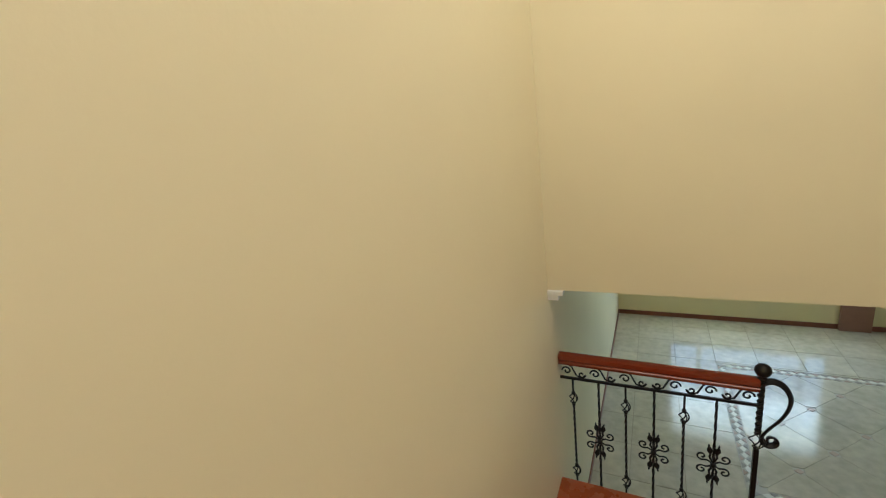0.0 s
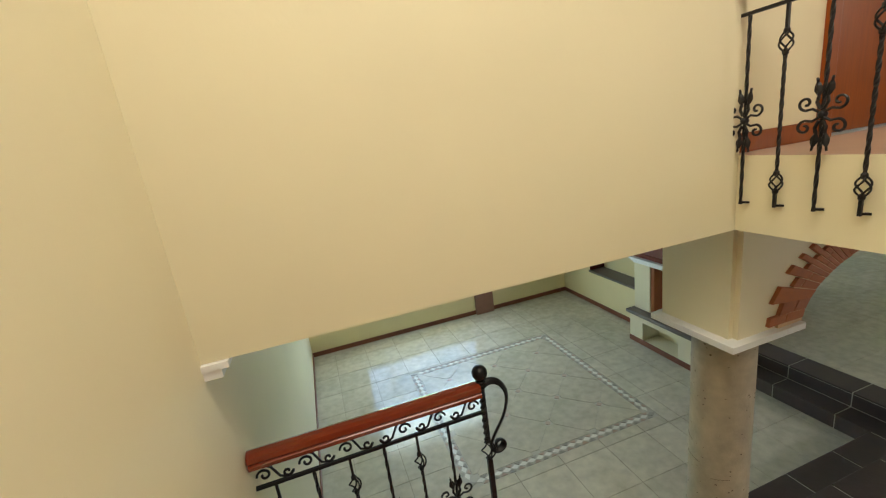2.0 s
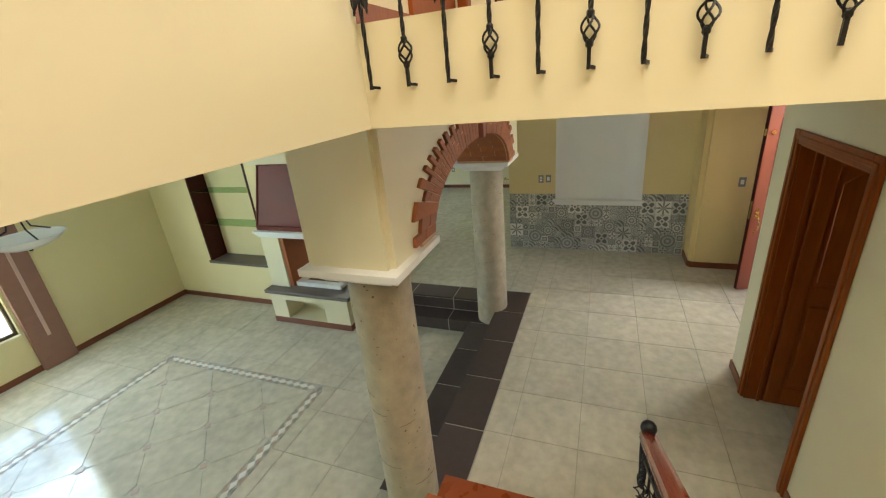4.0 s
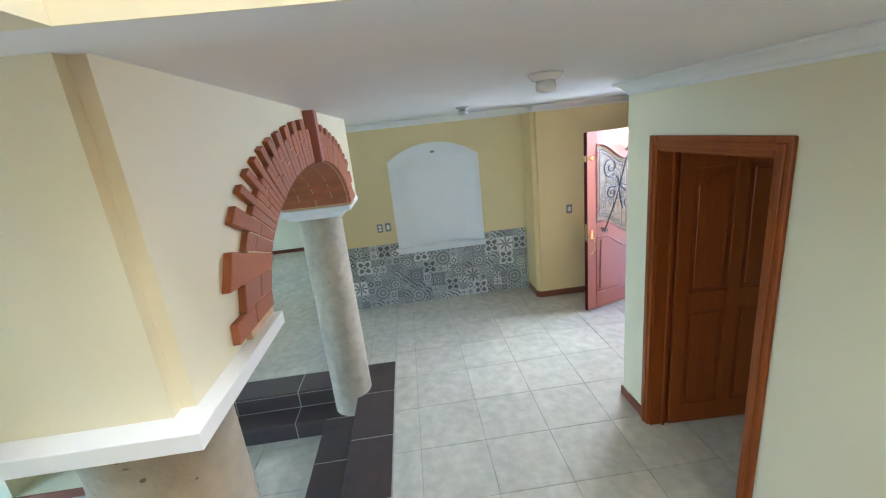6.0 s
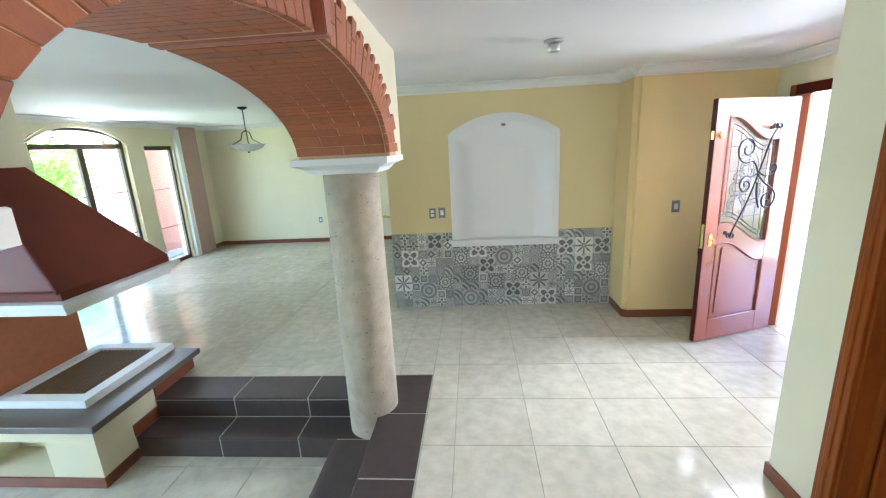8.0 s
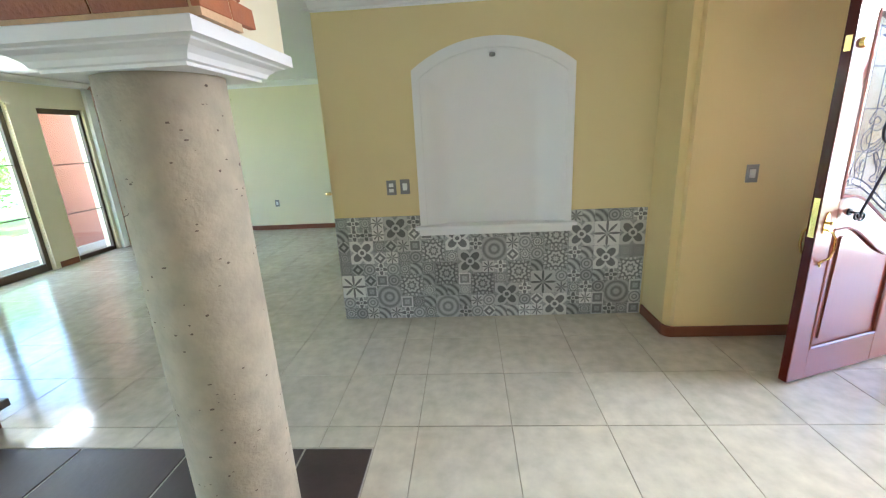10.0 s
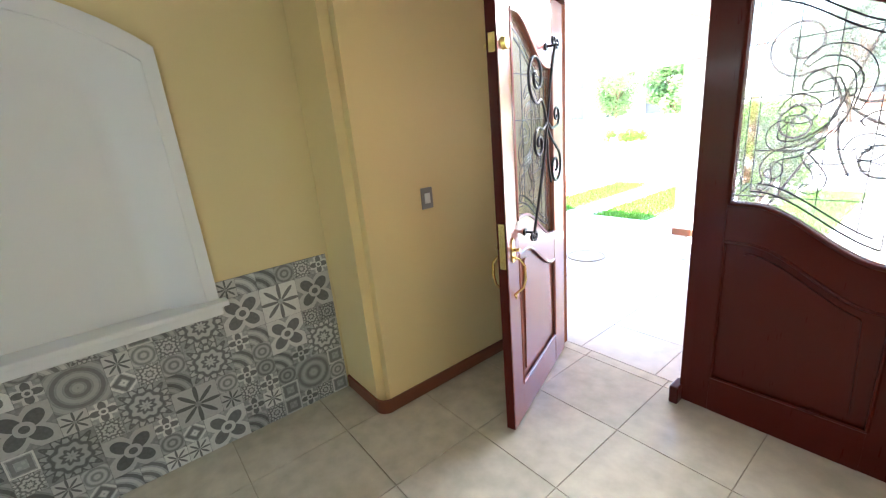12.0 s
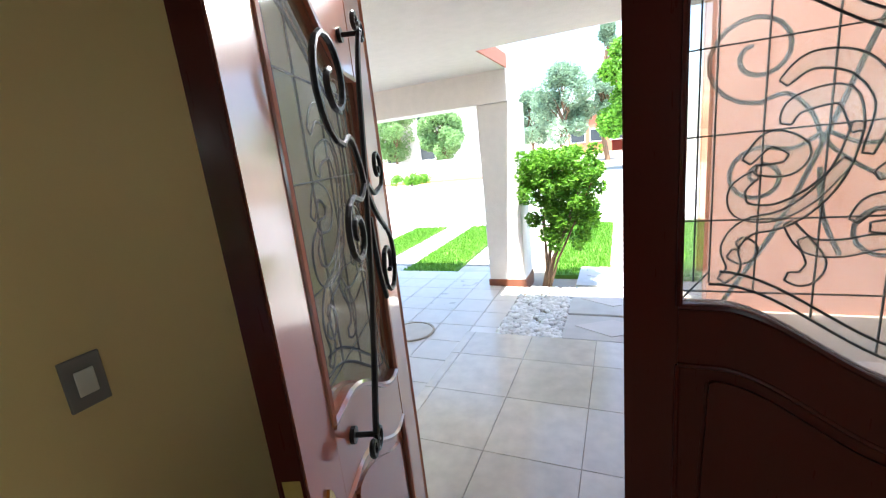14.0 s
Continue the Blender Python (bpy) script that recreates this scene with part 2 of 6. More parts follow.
# wall between living and dining room, with the shelf niche
NY0, NY1, NZ0, NZ1 = 5.68, 6.84, 0.33, 2.05
bm = bx(mb(), 5.08, 5.2, 5.42, FY, L - 0.2, C)
bx(bm, 4.79, 5.08, 5.42, NY0, L - 0.2, C)
bx(bm, 4.79, 5.08, NY1, FY, L - 0.2, C)
bx(bm, 4.79, 5.08, NY0, NY1, L - 0.2, NZ0)
bx(bm, 4.79, 5.08, NY0, NY1, NZ1, C)
bmesh.ops.remove_doubles(bm, verts=bm.verts[:], dist=0.0005)
structure("wall_middle", bm, LIVING, "pale yellow plaster wall with a recessed shelf niche", "wall")
# dining room garden wall with arched french door and a tall side window
FX0, FX1, GX0, GX1 = 7.05, 8.54, 8.92, 9.60
bm = bx(mb(), 5.2, FX0, DY, DY + 0.2, -0.2, C)
bx(bm, FX1, GX0, DY, DY + 0.2, -0.2, C)
bx(bm, GX1, DX, DY, DY + 0.2, -0.2, C)
bx(bm, GX0, GX1, DY, DY + 0.2, 2.09, C)
fxc, fhw = (FX0 + FX1) / 2, (FX1 - FX0) / 2
arc = [(fxc + fhw * math.cos(a), 2.14 + 0.20 * math.sin(a)) for a in [math.pi * k / 20 for k in range(21)]]
prism(bm, arc + [(FX0, C), (FX1, C)], "y", DY, DY + 0.2)
structure("wall_dining_garden", bm, WALL, "cream plaster wall with an arched french door", "wall")
bm = bx(mb(), DX, DX + 0.2, 2.4, DY + 0.2, -0.2, C)
structure("wall_dining_east", bm, WALL, "cream plaster end wall of the dining room", "wall")
bm = bx(mb(), 6.95, DX, 2.38, 2.52, -0.2, C)
structure("wall_dining_south", bm, WALL, "cream plaster side wall of the dining room", "wall")
# wall with the arched niche
IY0, IY1, IZ0, IZS, IZC = 0.70, 1.78, 0.80, 1.90, 2.08
bm = bx(mb(), TX, TX + 0.17, 0.05, IY0, -0.2, C)
bx(bm, TX, TX + 0.17, IY1, 2.53, -0.2, C)
bx(bm, TX, TX + 0.17, IY0, IY1, -0.2, IZ0)
iyc, ihw = (IY0 + IY1) / 2, (IY1 - IY0) / 2


def seg_arch(c, hw, zs, rise, n=20):
    """Points of a flat arch, from one springing to the other."""
    r = (hw * hw + rise * rise) / (2 * rise)
    a0 = math.asin(hw / r)
    return [(c + r * math.sin(-a0 + 2 * a0 * k / n), zs + rise - r + r * math.cos(-a0 + 2 * a0 * k / n)) for k in range(n + 1)]


prism(bm, seg_arch(iyc, ihw, IZS, IZC - IZS)[::-1] + [(IY0, C), (IY1, C)], "x", TX, TX + 0.17)
bmesh.ops.remove_doubles(bm, verts=bm.verts[:], dist=0.0005)
structure("wall_niche", bm, YELLOW, "ochre painted wall with an arched niche", "wall")
ND = 0.07


def niche_ring(e):
    """The niche's outline drawn in by e."""
    k = seg_arch(iyc, ihw - e, IZS - e * 0.5, IZC - IZS - e * 0.5)
    return [(iyc - ihw + e, IZ0)] + k + [(iyc + ihw - e, IZ0)]


bm = mb()
rings = []
for q in range(15):
    u = q / 14
    rings.append([bm.verts.new((TX - 0.004 + (ND + 0.004) * u * u * (3 - 2 * u), *p)) for p in niche_ring(-0.006 + 0.23 * u)])
for r0, r1 in zip(rings, rings[1:]):
    for q in range(len(r0) - 1):
        bm.faces.new((r0[q], r0[q + 1], r1[q + 1], r1[q]))
bm.faces.new(rings[-1])
structure("niche_back", bm, WHITE, "white plaster back of the arched niche, hollowed with soft rounded sides", "wall", True)
bm = bx(mb(), 6.37, 6.95, -1.2, 0.05, -0.2, C)
bmesh.ops.bevel(bm, geom=[e for e in bm.edges if abs(e.verts[0].co.z - e.verts[1].co.z) > 1 and e.verts[0].co.y > 0 and e.verts[0].co.x < 6.5], offset=0.055, segments=20, affect="EDGES")
vest = structure("wall_vestibule_east", bm, CREAMOCHRE, "pale ochre painted wall with a rounded corner", "wall")
for p in vest.data.polygons:
    p.use_smooth = min(abs(p.normal.x), abs(p.normal.y)) > 0.01
# entrance wall
EX0, EX1, EZ = 4.36, 6.17, 2.20
bm = bx(mb(), 4.06, EX0, -1.37, -1.2, -0.2, C)
bx(bm, EX1, 9.0, -1.37, -1.2, -0.2, C)
bx(bm, EX0, EX1, -1.37, -1.2, EZ, C)
structure("wall_entrance", bm, WALL, "cream plaster wall round the entrance door", "wall")
# wall with the inner door
IX0, IX1, IZD = 2.99, 3.83, 2.03
bm = bx(mb(), 0.76, IX0, -0.15, 0.02, -0.2, C)
bx(bm, IX1, 4.21, -0.15, 0.02, -0.2, C)
bx(bm, IX0, IX1, -0.15, 0.02, IZD, C)
bx(bm, 4.06, 4.21, -1.2, -0.15, -0.2, C)
structure("wall_inner_door", bm, WALL, "cream plaster wall with a wooden door", "wall")
bm = bx(mb(), 1.6, 4.06, -1.37, -1.2, -0.2, C)
bx(bm, 1.6, 1.75, -1.2, -0.15, -0.2, C)
structure("wall_closet", bm, WALL, "plain walls of the room behind the inner door", "wall")
# arch wall
AX0, AX1, ASP, ARISE = 2.56, 4.62, 1.80, 0.41
acx, ahw = (AX0 + AX1) / 2, (AX1 - AX0) / 2


def ell(a, d=0.0):
    return acx + (ahw + (1.28 * d if d > 0 else d)) * math.cos(a), ASP + (ARISE + d) * math.sin(a)


bm = prism(mb(), [(2.075, ASP), (AX0, ASP)] + [ell(math.pi * (1 - k / 28)) for k in range(1, 28)] + [(AX1, ASP), (5.10, ASP), (5.10, C), (2.075, C)], "y", AY0, AY1)
bmesh.ops.bevel(bm, geom=[e for e in bm.edges if abs(e.verts[0].co.z - e.verts[1].co.z) > 0.5 and e.verts[0].co.x < 2.1], offset=0.03, segments=8, affect="EDGES")
structure("wall_arch", bm, WALL, "cream plaster wall carried by an arch on two columns", "wall")

# ceilings and upper floor
bm = bx(mb(), XR + 0.15, DX, -1.37, 2.3, C, C + 0.05)
bx(bm, -0.4, DX, 2.3, FY + 0.2, C, C + 0.05)
bx(bm, XR, XR + 0.15, -1.37, 2.3, C - 0.003, U - 0.003)
structure("ceiling", bm, CEIL, "white painted ceiling of the ground floor", "ceiling")
bm = bx(mb(), XR - 0.004, XR, -3.2, YB, C - 0.005, U - 0.001)
structure("trim_slab_edge", bm, WALL, "cream painted edge of the upper floor", "trim")
UPFLOOR = mat("rosy_beige_floor", (0.42, 0.27, 0.19), 0.4, var=0.07, scale=10, tint=(0.5, 0.36, 0.27))
bm = bx(mb(), XR + 0.001, 8.0, -1.4, 2.06, U - 0.05, U)
structure("floor_upper", bm, UPFLOOR, "rosy beige upper floor behind the balustrade", "floor")
UD0, UD1 = 2.62, 3.42
bm = bx(mb(), XR + 0.02, UD0, 2.06, 2.2, U, 5.4)
bx(bm, UD1, 4.25, 2.06, 2.2, U, 5.4)
bx(bm, 5.1, 8.0, 2.06, 2.2, U, 5.4)
bx(bm, UD0, UD1, 2.06, 2.2, U + 2.05, 5.4)
bx(bm, 4.25, 5.1, 2.06, 2.2, U + 2.05, 5.4)
bx(bm, 4.25, 5.1, 3.4, 3.5, U, 5.4)
structure("wall_upper_north", bm, WALL, "cream upstairs wall with wooden doors", "wall")
bm = bx(mb(), XR + 0.02, 4.1, 2.24, 2.30, U, 5.4)
bx(bm, 4.1, 4.25, 2.2, 3.5, U, 5.4)
bx(bm, 5.1, 5.25, 2.2, 3.5, U, 5.4)
bx(bm, 4.1, 5.25, 2.06, 3.5, U - 0.05, U - 0.001)
bx(bm, 4.1, 5.25, 2.3, 3.6, 5.3, 5.4)
structure("wall_upper_rooms", bm, WALL, "plain cream walls of the rooms behind the upstairs doors", "wall")
bm = bx(mb(), 8.0, 8.15, -1.4, 2.2, U, 5.4)
bx(bm, XL, 2.45, -3.4, -3.2, U, 5.4)
bx(bm, 2.45, 8.0, -1.55, -1.4, U, 5.4)
bx(bm, 2.3, 2.45, -3.2, -1.4, C, 5.4)
structure("wall_upper_south", bm, WALL, "plain cream walls closing the upper floor", "wall")
bm = bx(mb(), XL - 0.2, 2.45, -3.4, 2.3, 5.4, 5.5)
bx(bm, 2.45, 8.2, -1.55, 2.3, 5.4, 5.5)
structure("ceiling_upper", bm, CEIL, "white ceiling of the upper floor", "ceiling")

# ---- floors ----
bm = bx(mb(), 0.76, TX + 0.1, -1.37, 1.96, -0.15, -0.005)
bx(bm, 5.26, DX, 1.96, DY + 0.1, -0.15, -0.005)
floor_hall = structure("floor_hall", bm, GROUT, "beige glossy ceramic tile floor of the hall and dining room", "floor")
bm = bx(mb(), -0.5, 5.3, 2.0, FY, L - 0.15, L - 0.005)
floor_living = structure("floor_living", bm, GROUT, "beige ceramic tile floor of the sunken living room with a mosaic border", "floor")


def tile_mesh(name, w, h, material, depth=0.012, bevel=0.0015):
    bm = mb()
    b = bevel
    lo = [bm.verts.new(p) for p in ((-w / 2, -h / 2, -depth), (w / 2, -h / 2, -depth), (w / 2, h / 2, -depth), (-w / 2, h / 2, -depth))]
    mid = [bm.verts.new((v.co.x, v.co.y, -b)) for v in lo]
    hi = [bm.verts.new((v.co.x - math.copysign(b, v.co.x), v.co.y - math.copysign(b, v.co.y), 0)) for v in lo]
    bm.faces.new(hi)
    for a, c in ((lo, mid), (mid, hi)):
        for i in range(4):
            bm.faces.new((a[i], a[(i + 1) % 4], c[(i + 1) % 4], c[i]))
    return mesh(name, bm, material)


TILES = {}


def lay(parent, x0, x1, y0, y1, ox, oy, p, z, gap=0.0035, material=TILE):
    """Square tiles on a grid, cut at the edges of a field."""
    i0, j0 = math.floor((x0 - ox) / p), math.floor((y0 - oy) / p)
    for i in range(i0, i0 + int((x1 - x0) / p) + 3):
        for j in range(j0, j0 + int((y1 - y0) / p) + 3):
            a0, a1 = max(x0, ox + i * p), min(x1, ox + (i + 1) * p)
            b0, b1 = max(y0, oy + j * p), min(y1, oy + (j + 1) * p)
            w, h = a1 - a0 - gap, b1 - b0 - gap
            if w > 0.03 and h > 0.03:
                key = (round(w, 3), round(h, 3), material.name)
                if key not in TILES:
                    TILES[key] = tile_mesh("tile", w, h, material)
                piece("tile", TILES[key], parent, ((a0 + a1) / 2, (b0 + b1) / 2, z))


# ---- stairs ----
R, G = 1.16 / 7, 0.27
SX = 0.712
stairs = thing("staircase", (0, 1.5, 0), "red-brown varnished wooden stairs with a landing, cream sides", "stairs", kind="structure")
bm = boxed(XL, SX + 0.02, 0.93, 2.07, 1.16 - 0.045, 1.16, 0.006)
part("landing_board", bm, WOOD, stairs)
bm = bx(mb(), XL, SX - 0.01, 0.95, 2.045, L, 1.16 - 0.045)
part("landing_wall", bm, WALL, stairs)
for k in range(6):
    z = 1.16 - R * (k + 1)
    x0 = SX + G * k
    part("tread", boxed(x0, x0 + G + 0.025, 0.90, 2.07, z - 0.04, z, 0.006), WOOD, stairs)
    part("riser", bx(mb(), x0 - 0.015, x0, 0.95, 2.045, z, z + R - 0.045), WOOD, stairs)
    part("core", bx(mb(), x0, x0 + G, 0.95, 2.045, L, z - 0.041), WALL, stairs)
part("riser", bx(mb(), SX + 6 * G - 0.015, SX + 6 * G, 0.95, 2.045, 0, R - 0.04), WOOD, stairs)
RU = (U - 1.16) / 10
for k in range(10):
    z = 1.16 + RU * (k + 1)
    y1 = 0.93 - 0.28 * k
    if k < 9:
        part("tread", boxed(XL, SX + 0.02, y1 - 0.28, y1 + 0.025, z - 0.04, z, 0.006), WOOD, stairs)
    part("riser", bx(mb(), XL, SX, y1 - 0.015, y1, z - RU, z - 0.041), WOOD, stairs)
    part("core", bx(mb(), XL, SX, y1 - 0.28, y1 - 0.016, max(0, z - 0.75), z - 0.041), WALL, stairs)
part("landing_board", boxed(XL, XR, -3.2, 0.93 - 0.28 * 9, U - 0.045, U, 0.006), WOOD, stairs)

# sunken steps clad in slate
steps = thing("sunken_steps", (3.5, 2.3, L), "two dark slate steps with pale joints down to the living room", "steps", kind="structure")
bm = bx(mb(), 2.35, 4.947, 1.96, 2.294, L, -0.002)
bx(bm, 2.35, 4.72, 2.294, 2.614, L, -0.172)
bx(bm, 4.947, 5.26, 1.96, 4.17, L, -0.002)
bx(bm, 4.706, 4.947, 2.294, 4.17, L, -0.172)
part("core", bm, SLATE_JOINT, steps)
J = 0.005
xs = [2.35, 2.93, 3.55, 4.15, 4.75, 5.26]
for a, b in zip(xs, xs[1:]):
    part("tread_slab", boxed(a + J, b - J, 1.96 + J, 2.305, -0.02, 0.002, 0.004), SLATE, steps)
xs2 = [2.35, 2.93, 3.55, 4.15, 4.69]
for a, b in zip(xs2, xs2[1:]):
    part("tread_slab", boxed(a + J, b - J, 2.31, 2.625, -0.19, -0.168, 0.004), SLATE, steps)
    part("riser_slab", boxed(a + J, b - J, 2.289, 2.298, -0.165, -0.024, 0.002), SLATE, steps)
    part("riser_slab", boxed(a + J, b - J, 2.609, 2.618, L + 0.002, -0.194, 0.002), SLATE, steps)
ys = [2.31, 2.91, 3.51, 4.165]
for a, b in zip(ys, ys[1:]):
    part("tread_slab", boxed(4.945, 5.26 - J, a + J, b - J, -0.02, 0.002, 0.004), SLATE, steps)
    part("riser_slab", boxed(4.944, 4.953, a + J, b - J, -0.165, -0.024, 0.002), SLATE, steps)
    part("tread_slab", boxed(4.695, 4.94, max(a, 2.31) + J, b - J, -0.19, -0.168, 0.004), SLATE, steps)
    part("riser_slab", boxed(4.702, 4.711, max(a, 2.63) + J, b - J, L + 0.002, -0.194, 0.002), SLATE, steps)


# ---- columns ----
def column(cx, cy, z0, r, hw, capx, capy):
    t = thing("stone_column", (cx, cy, z0), "round beige quarry stone column with a white moulded capital", "column", "arch columns")
    prof = [(r + 0.005, z0)] + [(r * (1.02 - 0.03 * k / 8), z0 + (1.709 - z0) * k / 8) for k in range(9)]
    part("shaft", lathe(mb(), prof, cx, cy, 40), STONE, t, soft=True)
    rnd = random.Random(int(cx * 100))
    bm = mb()
    for k in range(230):
        a, z, s = rnd.uniform(0, 6.28), rnd.uniform(z0 + 0.05, 1.68), rnd.uniform(0.002, 0.008)
        rr = r * 1.0 + 0.0035
        c = Vector((cx + rr * math.cos(a), cy + rr * math.sin(a), z))
        tv, up = Vector((-math.sin(a), math.cos(a), 0)), Vector((0, 0, 1))
        st = rnd.uniform(0.25, 0.9)
        bm.faces.new([bm.verts.new(c + tv * s * math.cos(q) * rnd.uniform(0.6, 1.3) + up * s * st * math.sin(q) * rnd.uniform(0.6, 1.2)) for q in [2 * math.pi * i / 7 for i in range(7)]])
    part("pit", bm, PIT, t, "small dark pits in the stone")
    bm = mb()
    for k in range(9):
        a, z, w, sl = rnd.uniform(0, 6.28), rnd.uniform(z0 + 0.2, 1.66), rnd.uniform(0.4, 1.3), rnd.uniform(-0.03, 0.03)
        zf = (z - z0) / (1.709 - z0)
        rr = r * (1.02 - 0.03 * zf) + 0.0002
        tube(bm, [(cx + rr * math.cos(a + w * q / 10), cy + rr * math.sin(a + w * q / 10), z + sl * q / 10 + rnd.uniform(-0.003, 0.003)) for q in range(11)], 0.0014, 4)
    part("vein", bm, PIT, t, "thin dark veins in the stone")
    bm = mb()
    cap = [(1.706, hw - 0.086), (1.715, hw - 0.084), (1.718, hw - 0.072), (1.732, hw - 0.064), (1.745, hw - 0.047), (1.753, hw - 0.024), (1.757, hw - 0.020), (1.762, hw), (1.798, hw), (1.80, hw - 0.002)]
    for (z0_, h0), (z1_, h1) in zip(cap, cap[1:]):
        lo = [bm.verts.new((capx + sx * h0, capy + sy * h0, z0_)) for sx, sy in ((-1, -1), (1, -1), (1, 1), (-1, 1))]
        hi = [bm.verts.new((capx + sx * h1, capy + sy * h1, z1_)) for sx, sy in ((-1, -1), (1, -1), (1, 1), (-1, 1))]
        for i in range(4):
            bm.faces.new((lo[i], lo[(i + 1) % 4], hi[(i + 1) % 4], hi[i]))
        if z0_ == 1.706:
            bm.faces.new(lo[::-1])
        if z1_ == 1.80:
            bm.faces.new(hi)
    bmesh.ops.remove_doubles(bm, verts=bm.verts[:], dist=0.0005)
    part("capital", bm, WHITE, t, "white moulded square capital")
    return t


column(2.305, 2.30, L, 0.172, 0.274, 2.29, 2.30)
column(4.87, 2.37, -0.17, 0.178, 0.287, 4.87, 2.355)
bm = bx(boxed(XL, XL + 0.055, YB - 0.01, YB + 0.26, 2.40, 2.43), XL, XL + 0.08, YB - 0.015, YB + 0.265, 2.431, 2.453)
structure("trim_corbel", bm, WHITE, "small white corbel under the end of the beam", "corbel")

# ---- brick arch ----
arch = thing("brick_arch", (acx, AY0, ASP), "terracotta brick arch with toothed outer edge and pale joints", "arch", kind="structure")
# joints between the bricks from a springing up to the keystone, in degrees
HALF = [2.5, 9.7, 18.0, 24.2, 28.8, 33, 36, 38.5, 41, 43.4, 45.6, 48, 50.4, 52.8, 55.2, 58, 61, 64, 67, 70.2, 73.4, 76.6, 80.2, 83.6, 87]
JOINTS = HALF + [180 - d for d in HALF[::-1]]


def fan(d):
    """How far, in degrees, the outer end of a joint near the springing lies below its inner end."""
    e = min(d, 180 - d)
    f = 3.9 * math.exp(-((e - 15) / 8) ** 2)
    return f if d < 90 else -f


def joint_point(deg, d):
    return ell(radians(deg - fan(deg) * max(0, min(d / 0.2, 1.1))), d)


def wedge(a0, a1, d0, d1, y0, y1):
    bm = prism(mb(), [joint_point(a0, d0), joint_point(a0, d1), joint_point(a1, d1), joint_point(a1, d0)], "y", y0, y1)
    bmesh.ops.bevel(bm, geom=bm.edges[:], offset=0.002, segments=1, affect="EDGES")
    return bm


part("joint_bed", prism(mb(), [ell(math.pi * k / 40, 0.138) for k in range(41)] + [ell(math.pi * (40 - k) / 40, -0.012) for k in range(41)], "y", AY0 - 0.0165, AY1 + 0.02), MORTAR, arch, "pale sandy mortar")
NB = len(JOINTS) - 1
MID = NB // 2
rb = random.Random(4)
for i in range(NB):
    if i == MID:
        continue
    k = min(i, NB - 1 - i)
    a0, a1 = JOINTS[i] + 0.15, JOINTS[i + 1] - 0.15
    tooth = 0.196 + 0.034 * math.sin(math.pi * min(HALF[k] / 62, 1)) + rb.uniform(-0.003, 0.003) if k % 2 == 0 else 0.150
    y0 = AY0 - 0.0185 - rb.uniform(0, 0.004)
    split = (0.10, 0.062, None)[k % 3] if tooth < 0.2 else (0.085, None)[(k // 2) % 2]
    cuts = [-0.014, tooth] if split is None else [-0.014, split, tooth]
    for d0, d1 in zip(cuts, cuts[1:]):
        part("brick", wedge(a0, a1, d0 + (0.002 if d0 > 0 else 0), d1 - (0.002 if d1 < tooth else 0), y0, AY0 + 0.004), BRICK, arch)
    # soffit courses
    off = 0.12 if i % 2 else 0.25
    ys_ = [AY0 + 0.008, AY0 + off, AY0 + off + 0.25, AY1 + 0.03] if i % 2 else [AY0 + 0.008, AY0 + off, AY1 + 0.03]
    for b0, b1 in zip(ys_, ys_[1:]):
        part("brick", prism(mb(), [ell(radians(a0), -0.016), ell(radians(a0), -0.002), ell(radians(a1), -0.002), ell(radians(a1), -0.016)], "y", b0 + 0.003, b1 - 0.003), BRICK, arch)
KEY = mat("rosy_keystone", (0.38, 0.13, 0.08), 0.55, var=0.08, scale=20, bump=0.1)
bm = prism(mb(), [(acx - 0.028, ASP + ARISE - 0.02), (acx + 0.028, ASP + ARISE - 0.02), (acx + 0.042, C - 0.012), (acx - 0.042, C - 0.012)], "y", AY0 - 0.055, AY1 + 0.03)
bmesh.ops.bevel(bm, geom=bm.edges[:], offset=0.004, segments=2, affect="EDGES")
part("keystone", bm, KEY, arch, "rosy clay keystone standing proud of the bricks")


# ---- wrought iron ----
def bar(bm, x, y, z0, z1, r, turns=0.0, n=14):
    rings = []
    for k in range(n + 1):
        z, a = z0 + (z1 - z0) * k / n, turns * 2 * math.pi * k / n + math.pi / 4
        rings.append([bm.verts.new((x + r * math.cos(a + q * math.pi / 2), y + r * math.sin(a + q * math.pi / 2), z)) for q in range(4)])
    for a, b in zip(rings, rings[1:]):
        for q in range(4):
            bm.faces.new((a[q], a[(q + 1) % 4], b[(q + 1) % 4], b[q]))
    bm.faces.new(rings[0][::-1])
    bm.faces.new(rings[-1])


def spiral(cx, cz, r, a0, turns, y=0.0, n=22, end=0.22):
    """A scroll that winds inwards round (cx, cz), from the angle a0 in degrees."""
    return [(cx + r * (1 - (1 - end) * k / n) * math.cos(radians(a0) + turns * 2 * math.pi * k / n), y, cz + r * (1 - (1 - end) * k / n) * math.sin(radians(a0) + turns * 2 * math.pi * k / n)) for k in range(n + 1)]


def basket(bm, x, y, z, h=0.075, r=0.021):
    for q in range(4):
        tube(bm, [(x + (0.004 + r * math.sin(math.pi * k / 10)) * math.cos(q * math.pi / 2 + k * 0.25), y + (0.004 + r * math.sin(math.pi * k / 10)) * math.sin(q * math.pi / 2 + k * 0.25), z - h / 2 + h * k / 10) for k in range(11)], 0.0036, 5)
    for s in (-1, 1):
        lathe(bm, [(0.006, z + s * h / 2 - 0.012), (0.011, z + s * h / 2 - 0.006), (0.011, z + s * h / 2 + 0.006), (0.006, z + s * h / 2 + 0.012)], x, y, 8)


